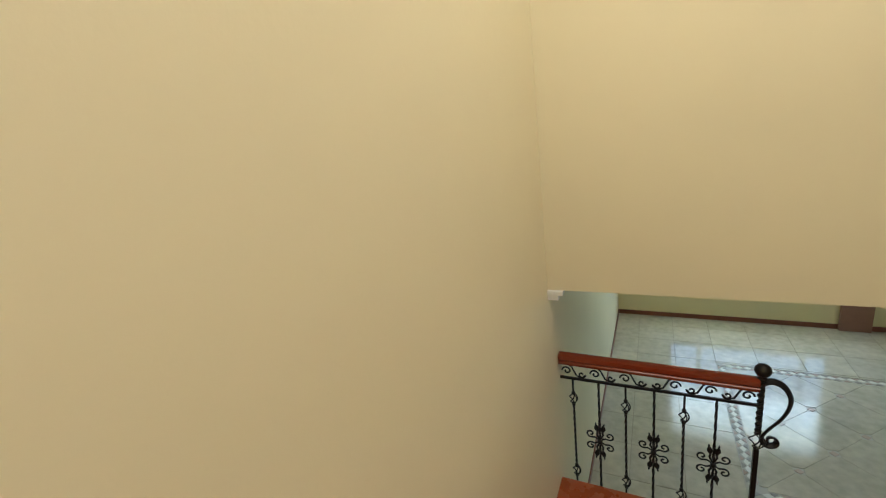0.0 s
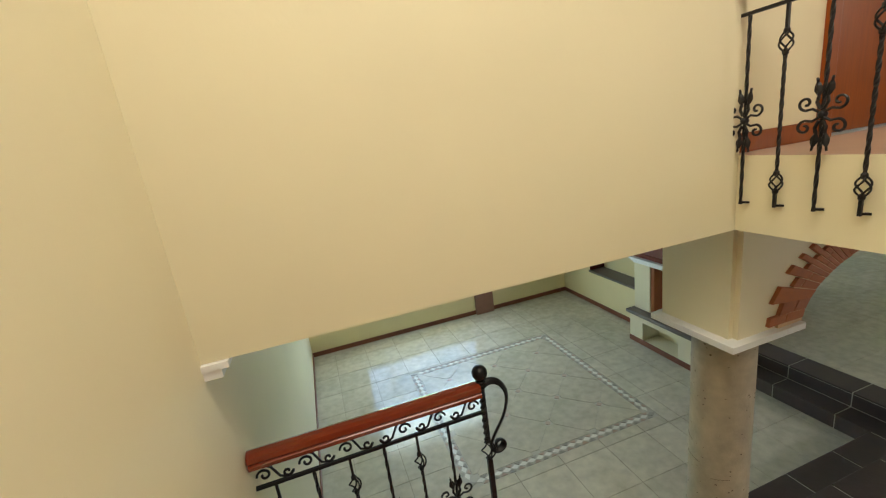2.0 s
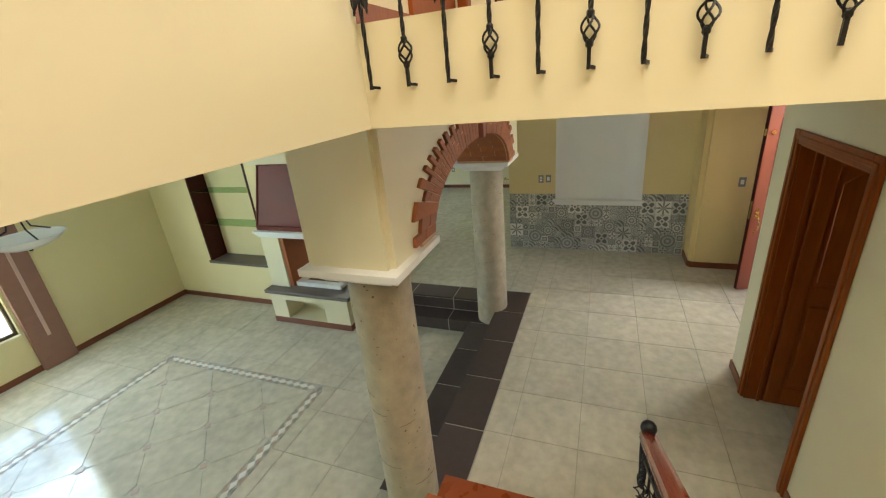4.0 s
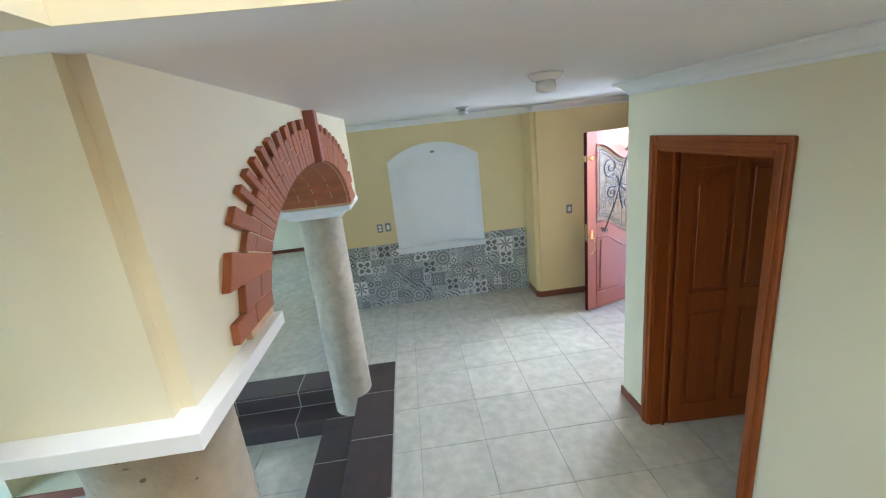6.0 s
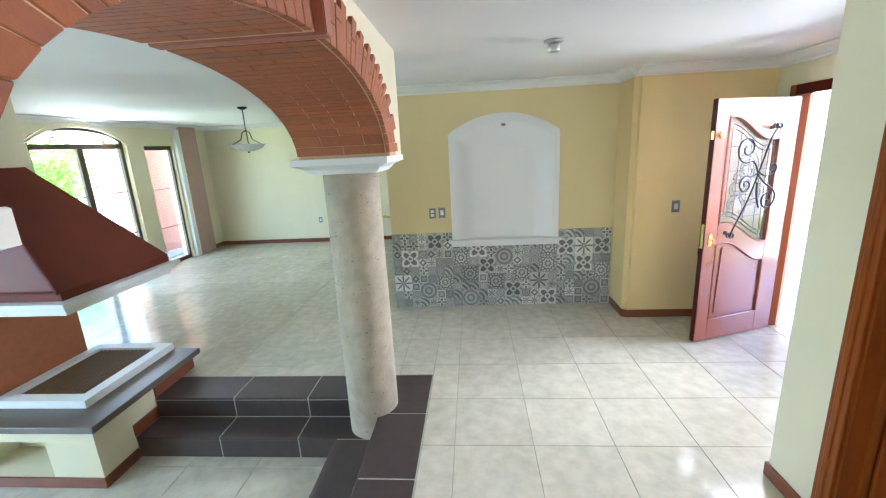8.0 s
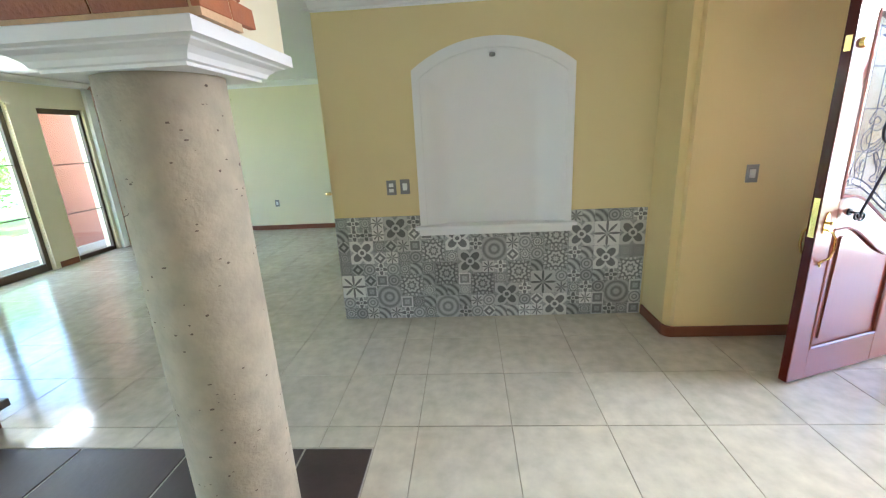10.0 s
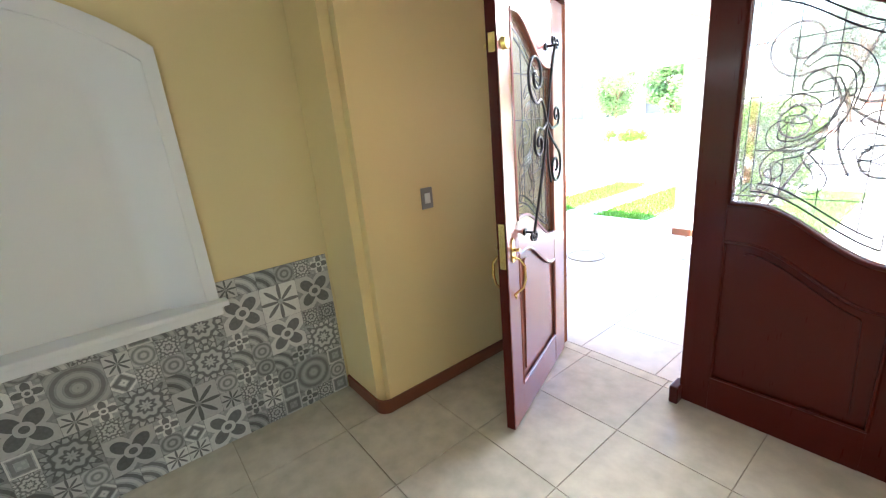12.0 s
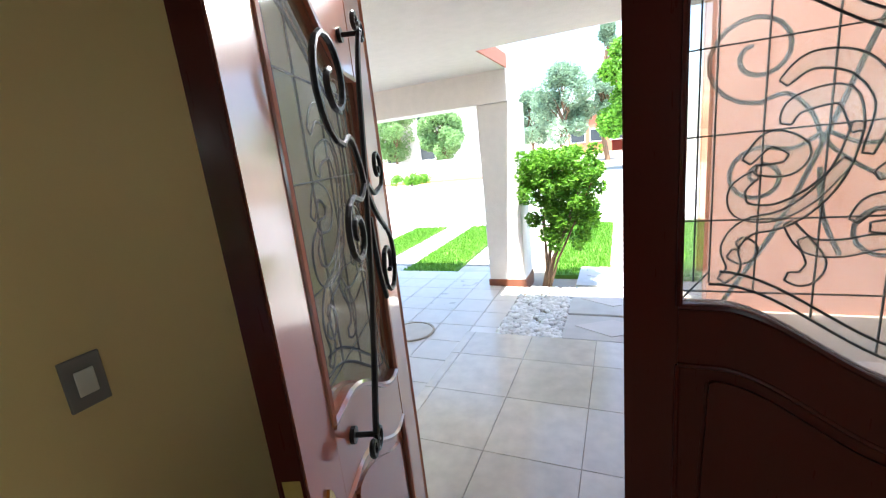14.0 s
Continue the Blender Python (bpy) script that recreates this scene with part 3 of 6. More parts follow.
def leaf_shape(bm, x, z, a, l, w, y=0.0):
    """A forged leaf, thick in the middle, that points along a."""
    d, n = Vector((math.cos(a), 0, math.sin(a))), Vector((-math.sin(a), 0, math.cos(a)))
    pts = [(0, 0.0), (0.2, 0.5), (0.45, 1.0), (0.7, 0.75), (0.88, 0.3), (1.0, 0.35), (1.12, 0.0)]
    o = Vector((x, y, z))
    rows = []
    for t, b in pts:
        c = o + d * l * t
        rows.append([bm.verts.new(c + n * w * b + Vector((0, 0.001, 0))), bm.verts.new(c + Vector((0, -0.007, 0))), bm.verts.new(c - n * w * b + Vector((0, 0.001, 0))), bm.verts.new(c + Vector((0, 0.008, 0)))])
    for a_, b_ in zip(rows, rows[1:]):
        for q in range(4):
            bm.faces.new((a_[q], a_[(q + 1) % 4], b_[(q + 1) % 4], b_[q]))


def foot(bm):
    tube(bm, [(0, 0, 0.008), (0.02, 0.045, 0.002), (0.02, 0.10, 0.002)], 0.0065, 4)


def basket_baluster():
    bm = mb()
    bar(bm, 0, 0, 0.0, 0.06, 0.0075)
    basket(bm, 0, 0, 0.105)
    bar(bm, 0, 0, 0.145, 0.60, 0.0075, 2.5, 30)
    basket(bm, 0, 0, 0.64)
    bar(bm, 0, 0, 0.68, 0.775, 0.0075)
    foot(bm)
    return mesh("baluster", bm, IRON)


def flower_baluster():
    bm = mb()
    bar(bm, 0, 0, 0.0, 0.775, 0.0075, 3, 40)
    foot(bm)
    z = 0.36
    ball(bm, (0, 0, z), 0.016, 10)
    for sx in (-1, 1):
        for sz in (-1, 1):
            pts = [(0, -0.006, z), (sx * 0.012, -0.006, z + sz * 0.012), (sx * 0.03, -0.006, z + sz * 0.022)]
            a0 = -90 if sz > 0 else 90
            sp = spiral(sx * 0.053, z + sz * 0.044, 0.026, a0, 1.05 * sx * sz, -0.006, 20)
            tube(bm, pts + sp, 0.005, 5)
            tube(bm, [(sx * 0.006, -0.006, z + sz * 0.02), (sx * 0.018, -0.006, z + sz * 0.045), (sx * 0.014, -0.006, z + sz * 0.065)], 0.006, 5)
            leaf_shape(bm, sx * 0.013, z + sz * 0.058, radians(90 * sz) - sx * sz * 0.16, 0.066, 0.015, -0.004)
    return mesh("baluster", bm, IRON)


BASKET, FLOWER = basket_baluster(), flower_baluster()
RAILWOOD = mat("red_brown_handrail_wood", (0.23, 0.034, 0.010), 0.22, var=0.08, scale=10, stretch=(1, 6, 6), coat=0.6, tint=(0.20, 0.03, 0.010))


def handrail(bm, x0, x1, y, z0, z1):
    prof = [(-0.032, 0), (0.032, 0), (0.036, 0.018), (0.028, 0.024), (0.036, 0.034), (0.030, 0.054), (0.012, 0.062), (-0.012, 0.062), (-0.030, 0.054), (-0.036, 0.034), (-0.028, 0.024), (-0.036, 0.018)]
    lo = [bm.verts.new((x0, y + a, z0 + b)) for a, b in prof]
    hi = [bm.verts.new((x1, y + a, z1 + b)) for a, b in prof]
    for i in range(len(prof)):
        bm.faces.new((lo[i], lo[(i + 1) % len(prof)], hi[(i + 1) % len(prof)], hi[i]))
    bm.faces.new(lo[::-1])
    bm.faces.new(hi)
    return bm


def soft_line(pts, n=5):
    """A smooth line through points."""
    v, out = [Vector(p) for p in pts], []
    for i in range(len(v) - 1):
        p0, p1, p2, p3 = v[max(i - 1, 0)], v[i], v[i + 1], v[min(i + 2, len(v) - 1)]
        for k in range(n):
            t = k / n
            out.append(0.5 * ((2 * p1) + (p2 - p0) * t + (2 * p0 - 5 * p1 + 4 * p2 - p3) * t * t + (3 * p1 - p0 - 3 * p2 + p3) * t ** 3))
    return out + [v[-1]]


def newel(rail, x, y, z0, zball, strap=0):
    bm = mb()
    bar(bm, x, y, z0, zball - 0.46, 0.016)
    bar(bm, x, y, zball - 0.36, zball - 0.02, 0.016, 2.5, 30)
    part("newel_post", bm, IRON, rail)
    bm = mb()
    basket(bm, x, y, zball - 0.41, 0.10, 0.03)
    part("basket_twist", bm, IRON, rail)
    bm = ball(mb(), (x, y, zball), 0.036, 18)
    lathe(bm, [(0.012, zball - 0.06), (0.022, zball - 0.05), (0.022, zball - 0.042), (0.012, zball - 0.034)], x, y, 12)
    part("ball_finial", bm, IRON, rail, soft=True)
    if strap:
        pts = [(x, y, zball - 0.07), (x + 0.04 * strap, y, zball - 0.055), (x + 0.085 * strap, y, zball - 0.075), (x + 0.115 * strap, y, zball - 0.13), (x + 0.115 * strap, y, zball - 0.19), (x + 0.09 * strap, y, zball - 0.26), (x + 0.045 * strap, y, zball - 0.33), (x + 0.015 * strap, y, zball - 0.385)]
        pts = soft_line(pts)
        pts += spiral(x + 0.055 * strap, zball - 0.395, 0.038, 180 if strap > 0 else 0, 1.1 * strap, y, 22, 0.3)
        bm = mb()
        tube(bm, pts, 0.017, 8, 0.4)
        part("scroll_strap", bm, IRON, rail)


def scroll_band(rail, x0, x1, y, za, zb):
    """Scrolls between the flat bar and the handrail; za, zb: height of the bar at both ends."""
    def at(x, dz):
        return za + (zb - za) * (x - x0) / (x1 - x0) + dz
    n = 6
    w = (x1 - x0) / n
    for k in range(n):
        xa = x0 + w * k
        flip = 1 if k < n / 2 else -1
        c0, c1 = (xa + 0.035, xa + w - 0.04)
        bm = mb()
        s1 = spiral(0, 0, 0.028, 180 if flip > 0 else 0, -1.1 * flip, y)
        s2 = spiral(0, 0, 0.022, 0 if flip > 0 else 180, -1.0 * flip, y)
        lo_x, hi_x = (c0, c1) if flip > 0 else (c1, c0)
        a = [(lo_x + p[0], y, at(lo_x, 0.045) + p[2]) for p in s1][::-1]
        b = [(hi_x + p[0], y, at(hi_x, 0.03) + p[2]) for p in s2]
        tube(bm, a, 0.0052, 5)
        tube(bm, b, 0.0052, 5)
        tube(bm, [(lo_x + 0.01 * flip, y, at(lo_x, 0.088)), (lo_x + 0.03 * flip, y, at(lo_x, 0.072)), (hi_x - 0.03 * flip, y, at(hi_x, 0.02)), (hi_x, y, at(hi_x, 0.008)), (hi_x + 0.022 * flip, y, at(hi_x, 0.03))], 0.0052, 5)
        part("scroll", bm, IRON, rail)


# railing on the landing
rail = thing("landing_railing", (0.15, 2.16, 1.05), "black wrought iron railing with red-brown wooden handrail", "railing", "stair railings")
part("handrail", handrail(mb(), XL + 0.005, 0.64, 2.16, 1.928, 1.918), RAILWOOD, rail, "red-brown varnished wooden handrail")
bm = mb()
bx(bm, XL + 0.005, 0.65, 2.153, 2.167, 1.817, 1.830)
bx(bm, XL + 0.005, 0.65, 2.154, 2.166, 1.917, 1.924)
part("flat_bar", bm, IRON, rail)
scroll_band(rail, XL + 0.01, 0.64, 2.16, 1.826, 1.826)
for k in range(6):
    piece("baluster", (BASKET, FLOWER)[k % 2], rail, (-0.253 + 0.145 * k, 2.16, 1.045), (0, 0, math.pi))
newel(rail, 0.652, 2.16, 1.04, 2.024, 1)

# railing down the lower flight
rail = thing("stair_railing", (1.5, 0.93, 0.6), "sloping black iron railing with red-brown wooden handrail", "railing", "stair railings")
SL = -R / G
part("handrail", handrail(mb(), 0.72, 2.20, 0.93, 0.955 - SL * 1.48, 0.955), RAILWOOD, rail, "red-brown varnished wooden handrail")
bm = mb()
tube(bm, [(0.72, 0.93, 0.845 - SL * 1.48), (2.19, 0.93, 0.845)], 0.010, 4)
part("flat_bar", bm, IRON, rail)
scroll_band(rail, 0.74, 2.18, 0.93, 0.855 - SL * 1.44, 0.855)
for k in range(9):
    x = 0.86 + 0.145 * k
    ob = piece("baluster", (BASKET, FLOWER)[k % 2], rail, (x, 0.93, 0.055 - SL * (2.20 - x)))
newel(rail, 2.195, 0.93, R, 1.037, 1)

# balustrade of the upper floor
rail = thing("balustrade", (1.92, 0.5, 2.58), "black wrought iron balustrade fixed to the edge of the upper floor", "railing", "stair railings")
for k in range(22):
    piece("baluster", (FLOWER, BASKET)[k % 2], rail, (1.915, 1.957 - 0.1425 * k, 2.588), (0, 0, -math.pi / 2))
bm = bx(mb(), 1.908, 1.922, -1.2, 1.99, 3.36, 3.373)
part("flat_bar", bm, IRON, rail)
bm = handrail(mb(), -1.99, 1.2, 1.915, 3.46, 3.46)
bmesh.ops.rotate(bm, cent=(0, 0, 0), matrix=Matrix.Rotation(-math.pi / 2, 3, "Z"), verts=bm.verts[:])
part("handrail", bm, RAILWOOD, rail, "red-brown varnished wooden handrail")


# ---- doors ----
def panel_door(name, x0, x1, y, z0, z1, label, cas_out, y_face, wood, hinge_left, opened=0):
    """A four-panel door in a wall that runs along x, with casing."""
    d = thing(name, ((x0 + x1) / 2, y, z0), label, "door", kind="structure")
    w = x1 - x0
    hinge = Vector((x1 - 0.014 if hinge_left else x0 + 0.014, y, z0))
    bm = boxed(x0 + 0.016, x1 - 0.016, y - 0.018, y + 0.012, z0 + 0.008, z1 - 0.016, 0.002)
    bmesh.ops.translate(bm, verts=bm.verts[:], vec=-hinge)
    lf = new("leaf", mesh("leaf", bm, wood))
    lf.parent, lf.location = d, hinge - world_of(d)
    st, yf = 0.11, y + 0.022
    for a, b in ((x0 + 0.016, x0 + st), (x1 - st, x1 - 0.016), ((x0 + x1) / 2 - 0.045, (x0 + x1) / 2 + 0.045)):
        part("stile", boxed(a, b, y + 0.010, yf, z0 + 0.01, z1 - 0.017, 0.004), wood, lf)
    for a, b in ((z0 + 0.01, z0 + 0.17), (z0 + 0.92, z0 + 1.05), (z1 - 0.14, z1 - 0.017)):
        for u0, u1 in ((x0 + st, (x0 + x1) / 2 - 0.045), ((x0 + x1) / 2 + 0.045, x1 - st)):
            part("rail", boxed(u0 - 0.002, u1 + 0.002, y + 0.010, yf - 0.001, a, b, 0.004), wood, lf)
    for k, (u0, u1) in enumerate(((x0 + st, (x0 + x1) / 2 - 0.045), ((x0 + x1) / 2 + 0.045, x1 - st))):
        part("panel", boxed(u0 + 0.03, u1 - 0.03, y + 0.008, y + 0.018, z0 + 0.20, z0 + 0.89, 0.008), wood, lf)
        hi, lo = (z1 - 0.17, z1 - 0.25)
        top = [(u1 - 0.03, lo if k else hi), (u0 + 0.03, hi if k else lo)]
        mid = [((u0 + u1) / 2 + (0.03 if k else -0.03), (hi + lo) / 2 + 0.02)]
        bm = prism(mb(), [(u0 + 0.03, z0 + 1.08), (u1 - 0.03, z0 + 1.08), top[0], mid[0], top[1]], "y", y + 0.008, y + 0.018)
        bmesh.ops.bevel(bm, geom=bm.edges[:], offset=0.005, segments=1, affect="EDGES")
        part("panel", bm, wood, lf)
    lf.rotation_euler = (0, 0, radians(opened))
    for a, b in ((x0 - cas_out, x0 - 0.0), (x1 + 0.0, x1 + cas_out)):
        part("casing", boxed(a, b, y_face, y_face + 0.022, z0, z1 + cas_out, 0.006), wood, d)
        part("casing_bead", boxed(a + 0.028, b - 0.028, y_face + 0.018, y_face + 0.030, z0, z1 + cas_out - 0.03, 0.005), wood, d)
    part("casing", boxed(x0 + 0.0005, x1 - 0.0005, y_face, y_face + 0.021, z1, z1 + cas_out, 0.006), wood, d)
    part("casing_bead", boxed(x0 - 0.028, x1 + 0.028, y_face + 0.018, y_face + 0.029, z1 + 0.028, z1 + cas_out - 0.028, 0.005), wood, d)
    for s, a in ((1, x0), (-1, x1)):
        part("jamb", bx(mb(), min(a - s * 0.004, a + s * 0.012), max(a - s * 0.004, a + s * 0.012), y - 0.03, y_face + 0.002, z0, z1), wood, d)
        part("stop", bx(mb(), min(a + s * 0.012, a + s * 0.03), max(a + s * 0.012, a + s * 0.03), y + 0.026, y + 0.045, z0, z1 - 0.012), wood, d)
    part("jamb", bx(mb(), x0 + 0.012, x1 - 0.012, y - 0.03, y_face + 0.001, z1 - 0.012, z1 + 0.004), wood, d)
    hx = x1 - 0.02 if hinge_left else x0 + 0.02
    for z in (z0 + 0.25, z0 + 0.8, z0 + 1.2, z0 + 1.75):
        bm = mb()
        lathe(bm, [(0.007, z), (0.008, z + 0.005), (0.008, z + 0.075), (0.007, z + 0.08)], hx, y + 0.028, 8)
        part("hinge", bm, BRONZE, d)
    return d


BRONZE = mat("dark_bronze_hinge", (0.10, 0.08, 0.05), 0.4, metal=0.9)
panel_door("door_1", IX0, IX1, -0.105, 0, IZD, "open orange-brown varnished four-panel wooden door in a moulded frame", 0.085, 0.02, DOORWOOD, True, 87)
panel_door("door_2", UD0, UD1, 2.13, U, U + 2.05, "orange-brown wooden door of the upper floor", 0.085, 2.06 - 0.022, DOORWOOD, False)
bm = bx(mb(), 4.25, 4.33, 2.04, 2.21, U, U + 2.05)
bx(bm, 5.02, 5.10, 2.04, 2.21, U, U + 2.05)
structure("door_3", bm, DARKWOOD, "dark red wooden frame of an open upstairs doorway", "door frame")

# entrance: two leaves with leaded glass
LW, LH = 0.893, 2.10
LEAD = mat("lead_came", (0.045, 0.045, 0.048), 0.5, metal=0.4)
PANE = milky("textured_leaded_glass", (0.97, 0.98, 0.97), 0.20)
BEVEL = milky("bevelled_glass", (0.99, 0.995, 0.985), 0.08)
PINKPANE = glass("rosy_glass_strip", (0.95, 0.72, 0.62), 0.05, 0.15)


def sm(t):
    t = min(max(t, 0), 1)
    return t * t * (3 - 2 * t)


def glass_low(u):
    return 0.885 + 0.20 * sm((u - 0.23) / 0.44)


def glass_high(u):
    return 1.765 + 0.19 * sm((u - 0.30) / 0.40)


def entrance_leaf(name, hx, hy, s, turn, label, wood):
    d = thing(name, (hx, hy, 0), label, "door", "entrance leaves", "structure")
    T0, T1 = -0.045, 0.0
    U0, U1 = 0.20, 0.757

    def X(u):
        return hx + s * u

    def pr(name_, pts, y0, y1, m, bevel=0.0, lab="", par=d):
        bm = prism(mb(), [(X(u), z) for u, z in pts], "y", hy + y0, hy + y1)
        if bevel:
            bmesh.ops.bevel(bm, geom=bm.edges[:], offset=bevel, segments=2, affect="EDGES")
        return part(name_, bm, m, par, lab)

    us = [U0 + (U1 - U0) * k / 24 for k in range(25)]
    pr("stile", [(0.004, 0.012), (U0, 0.012), (U0, LH), (0.004, LH)], T0, T1, wood, 0.003)
    pr("stile", [(U1, 0.012), (LW, 0.012), (LW, LH), (U1, LH)], T0, T1, wood, 0.003)
    pr("bottom_rail", [(U0, 0.012), (U1, 0.012), (U1, 0.20), (U0, 0.20)], T0 + 0.001, T1 - 0.001, wood)
    pr("middle_rail", [(u, glass_low(u) - 0.17) for u in us] + [(u, glass_low(u)) for u in us[::-1]], T0 + 0.001, T1 - 0.001, wood)
    pr("top_rail", [(u, glass_high(u)) for u in us] + [(U1, LH), (U0, LH)], T0 + 0.001, T1 - 0.001, wood)
    pr("panel", [(U0, 0.20), (U1, 0.20)] + [(u, glass_low(u) - 0.17) for u in us[::-1]], T0 + 0.014, T1 - 0.014, wood)
    pr("panel_field", [(U0 + 0.05, 0.25), (U1 - 0.05, 0.25)] + [(u, glass_low(u) - 0.22) for u in us[::-1] if U0 + 0.05 <= u <= U1 - 0.05], T0 + 0.004, T1 - 0.004, wood, 0.009)
    for y in (T0 + 0.002, T1 - 0.002):
        bm = mb()
        tube(bm, [(X(u), hy + y, glass_low(u) - 0.004) for u in us], 0.009, 6)
        tube(bm, [(X(u), hy + y, glass_low(u) - 0.175) for u in us], 0.008, 6)
        tube(bm, [(X(u), hy + y, glass_high(u) + 0.004) for u in us], 0.009, 6)
        for u in (U0, U1):
            tube(bm, [(X(u), hy + y, glass_low(u)), (X(u), hy + y, glass_high(u))], 0.009, 6)
            tube(bm, [(X(u), hy + y, 0.205), (X(u), hy + y, glass_low(u) - 0.175)], 0.008, 6)
        tube(bm, [(X(U0), hy + y, 0.205), (X(U1), hy + y, 0.205)], 0.008, 6)
        part("moulding", bm, wood, d)
    yg = -0.022
    pane = pr("pane", [(u, glass_low(u) - 0.01) for u in us] + [(u, glass_high(u) + 0.01) for u in us[::-1]], yg - 0.002, yg + 0.002, PANE, 0, "leaded decorative glass pane")
    pane.visible_shadow = False
    # lead cames
    bm = mb()

    def came(pts, r=0.0017):
        tube(bm, [(X(u), hy + yg, z) for u, z in pts], r, 5, 1.6)

    for z in (1.12, 1.31, 1.52, 1.72):
        came([(U0, z), (U1, z)])
    for u in (0.34, 0.47, 0.59):
        came([(u, glass_low(u) + 0.06), (u, glass_high(u) - 0.06)])
    for o in (0.055, 0.09):
        came([(u, glass_low(u) + o) for u in us if U0 + o * 0.9 <= u <= U1 - o * 0.9], 0.0028)
        came([(u, glass_high(u) - o) for u in us if U0 + o * 0.9 <= u <= U1 - o * 0.9], 0.0028)
    for o in (0.035, 0.07):
        came([(U0 + o, glass_low(U0 + o) + 0.06), (U0 + o, glass_high(U0 + o) - 0.06)])
        came([(U1 - o, glass_low(U1 - o) + 0.06), (U1 - o, glass_high(U1 - o) - 0.06)])
    came([(U0, glass_low(U0)), (U0 + 0.07, glass_low(U0) + 0.09)])
    came([(U1, glass_low(U1)), (U1 - 0.07, glass_low(U1) + 0.09)])
    part("lead_cames", bm, LEAD, pane)
    # bevelled ribbons in the glass, edged with lead
    ribbons = [
        [(0.66, 1.15), (0.635, 1.185), (0.645, 1.24), (0.61, 1.29), (0.54, 1.31), (0.48, 1.36), (0.44, 1.43), (0.42, 1.52)],
        [(0.60, 1.42), (0.635, 1.385), (0.625, 1.335), (0.56, 1.325), (0.49, 1.365), (0.43, 1.44)],
        [(0.62, 1.45), (0.575, 1.50), (0.52, 1.47), (0.54, 1.43), (0.60, 1.43)],
        [(0.53, 1.30), (0.49, 1.245), (0.43, 1.235), (0.36, 1.25), (0.31, 1.24)],
        [(0.50, 1.26), (0.47, 1.20), (0.49, 1.16), (0.525, 1.165)],
        [(0.41, 1.30), (0.38, 1.34), (0.33, 1.335), (0.335, 1.29), (0.38, 1.285)],
        [(0.40, 1.45), (0.38, 1.56), (0.43, 1.64), (0.51, 1.66), (0.56, 1.62)],
        [(0.42, 1.50), (0.45, 1.58), (0.53, 1.57), (0.55, 1.53)],
        [(0.38, 1.40), (0.34, 1.42), (0.30, 1.40), (0.315, 1.365)],
        [(0.625, 1.26), (0.605, 1.235), (0.62, 1.215), (0.645, 1.225)],
    ]

    def curve(pts, n=5):
        out = []
        for i in range(len(pts) - 1):
            p0, p1, p2, p3 = [Vector(pts[min(max(j, 0), len(pts) - 1)]) for j in (i - 1, i, i + 1, i + 2)]
            for k in range(n):
                t = k / n
                out.append(0.5 * ((2 * p1) + (p2 - p0) * t + (2 * p0 - 5 * p1 + 4 * p2 - p3) * t * t + (3 * p1 - p0 - 3 * p2 + p3) * t ** 3))
        return out + [Vector(pts[-1])]

    for rpts in ribbons:
        c = curve(rpts)
        n = len(c)
        bm, bl = mb(), mb()
        left, right, ridge = [], [], []
        for i, p in enumerate(c):
            t = (c[min(i + 1, n - 1)] - c[max(i - 1, 0)]).normalized()
            w = 0.004 + 0.017 * math.sin(math.pi * (0.12 + 0.76 * i / (n - 1)))
            nn = Vector((-t.y, t.x)) * w
            left.append((X(p.x + nn.x), hy + yg, p.y + nn.y))
            right.append((X(p.x - nn.x), hy + yg, p.y - nn.y))
            ridge.append((X(p.x), hy + yg, p.y))
        for sg in (-1, 1):
            vl = [bm.verts.new((q[0], q[1] + sg * 0.003, q[2])) for q in left]
            vr = [bm.verts.new((q[0], q[1] + sg * 0.003, q[2])) for q in right]
            vm = [bm.verts.new((q[0], q[1] + sg * 0.008, q[2])) for q in ridge]
            for i in range(n - 1):
                bm.faces.new((vl[i], vl[i + 1], vm[i + 1], vm[i]))
                bm.faces.new((vm[i], vm[i + 1], vr[i + 1], vr[i]))
        part("bevelled_ribbon", bm, BEVEL, pane).visible_shadow = False
        tube(bl, left + right[::-1] + [left[0]], 0.0021, 5, 1.4)
        part("ribbon_came", bl, LEAD, pane)
    for u in (U0 + 0.052, U1 - 0.052):
        pr("bevelled_strip", [(u - 0.013, glass_low(u) + 0.09), (u + 0.013, glass_low(u) + 0.09), (u + 0.013, glass_high(u) - 0.08), (u - 0.013, glass_high(u) - 0.08)], yg - 0.005, yg + 0.005, PINKPANE, 0.004, "", pane).visible_shadow = False
    pr("bevelled_strip", [(u, glass_low(u) + 0.058) for u in us[3:-3]] + [(u, glass_low(u) + 0.086) for u in us[3:-3][::-1]], yg - 0.005, yg + 0.005, BEVEL, 0, "", pane).visible_shadow = False
    pr("bevelled_strip", [(u, glass_high(u) - 0.086) for u in us[3:-3]] + [(u, glass_high(u) - 0.058) for u in us[3:-3][::-1]], yg - 0.005, yg + 0.005, BEVEL, 0, "", pane).visible_shadow = False
    # iron grille outside
    yi = -0.095
    grille = pr("grille", [(0.30, 1.845), (0.31, 1.845), (0.31, 1.855), (0.30, 1.855)], yi - 0.004, yi + 0.004, IRON, 0, "black iron scroll grille")
    bm = mb()

    def iron(pts, r=0.0068 if s < 0 else 0.0058):
        tube(bm, [(X(u), hy + yi, z) for u, z in pts], r, 6)

    def sp(cu, cz, r, a0, turns):
        return [(p[0], p[2]) for p in spiral(cu, cz, r, a0, turns, 0, 26, 0.18)]

    iron(curve([(0.30, 1.86), (0.36, 1.76), (0.44, 1.52), (0.52, 1.30), (0.60, 1.14), (0.675, 1.00)]))
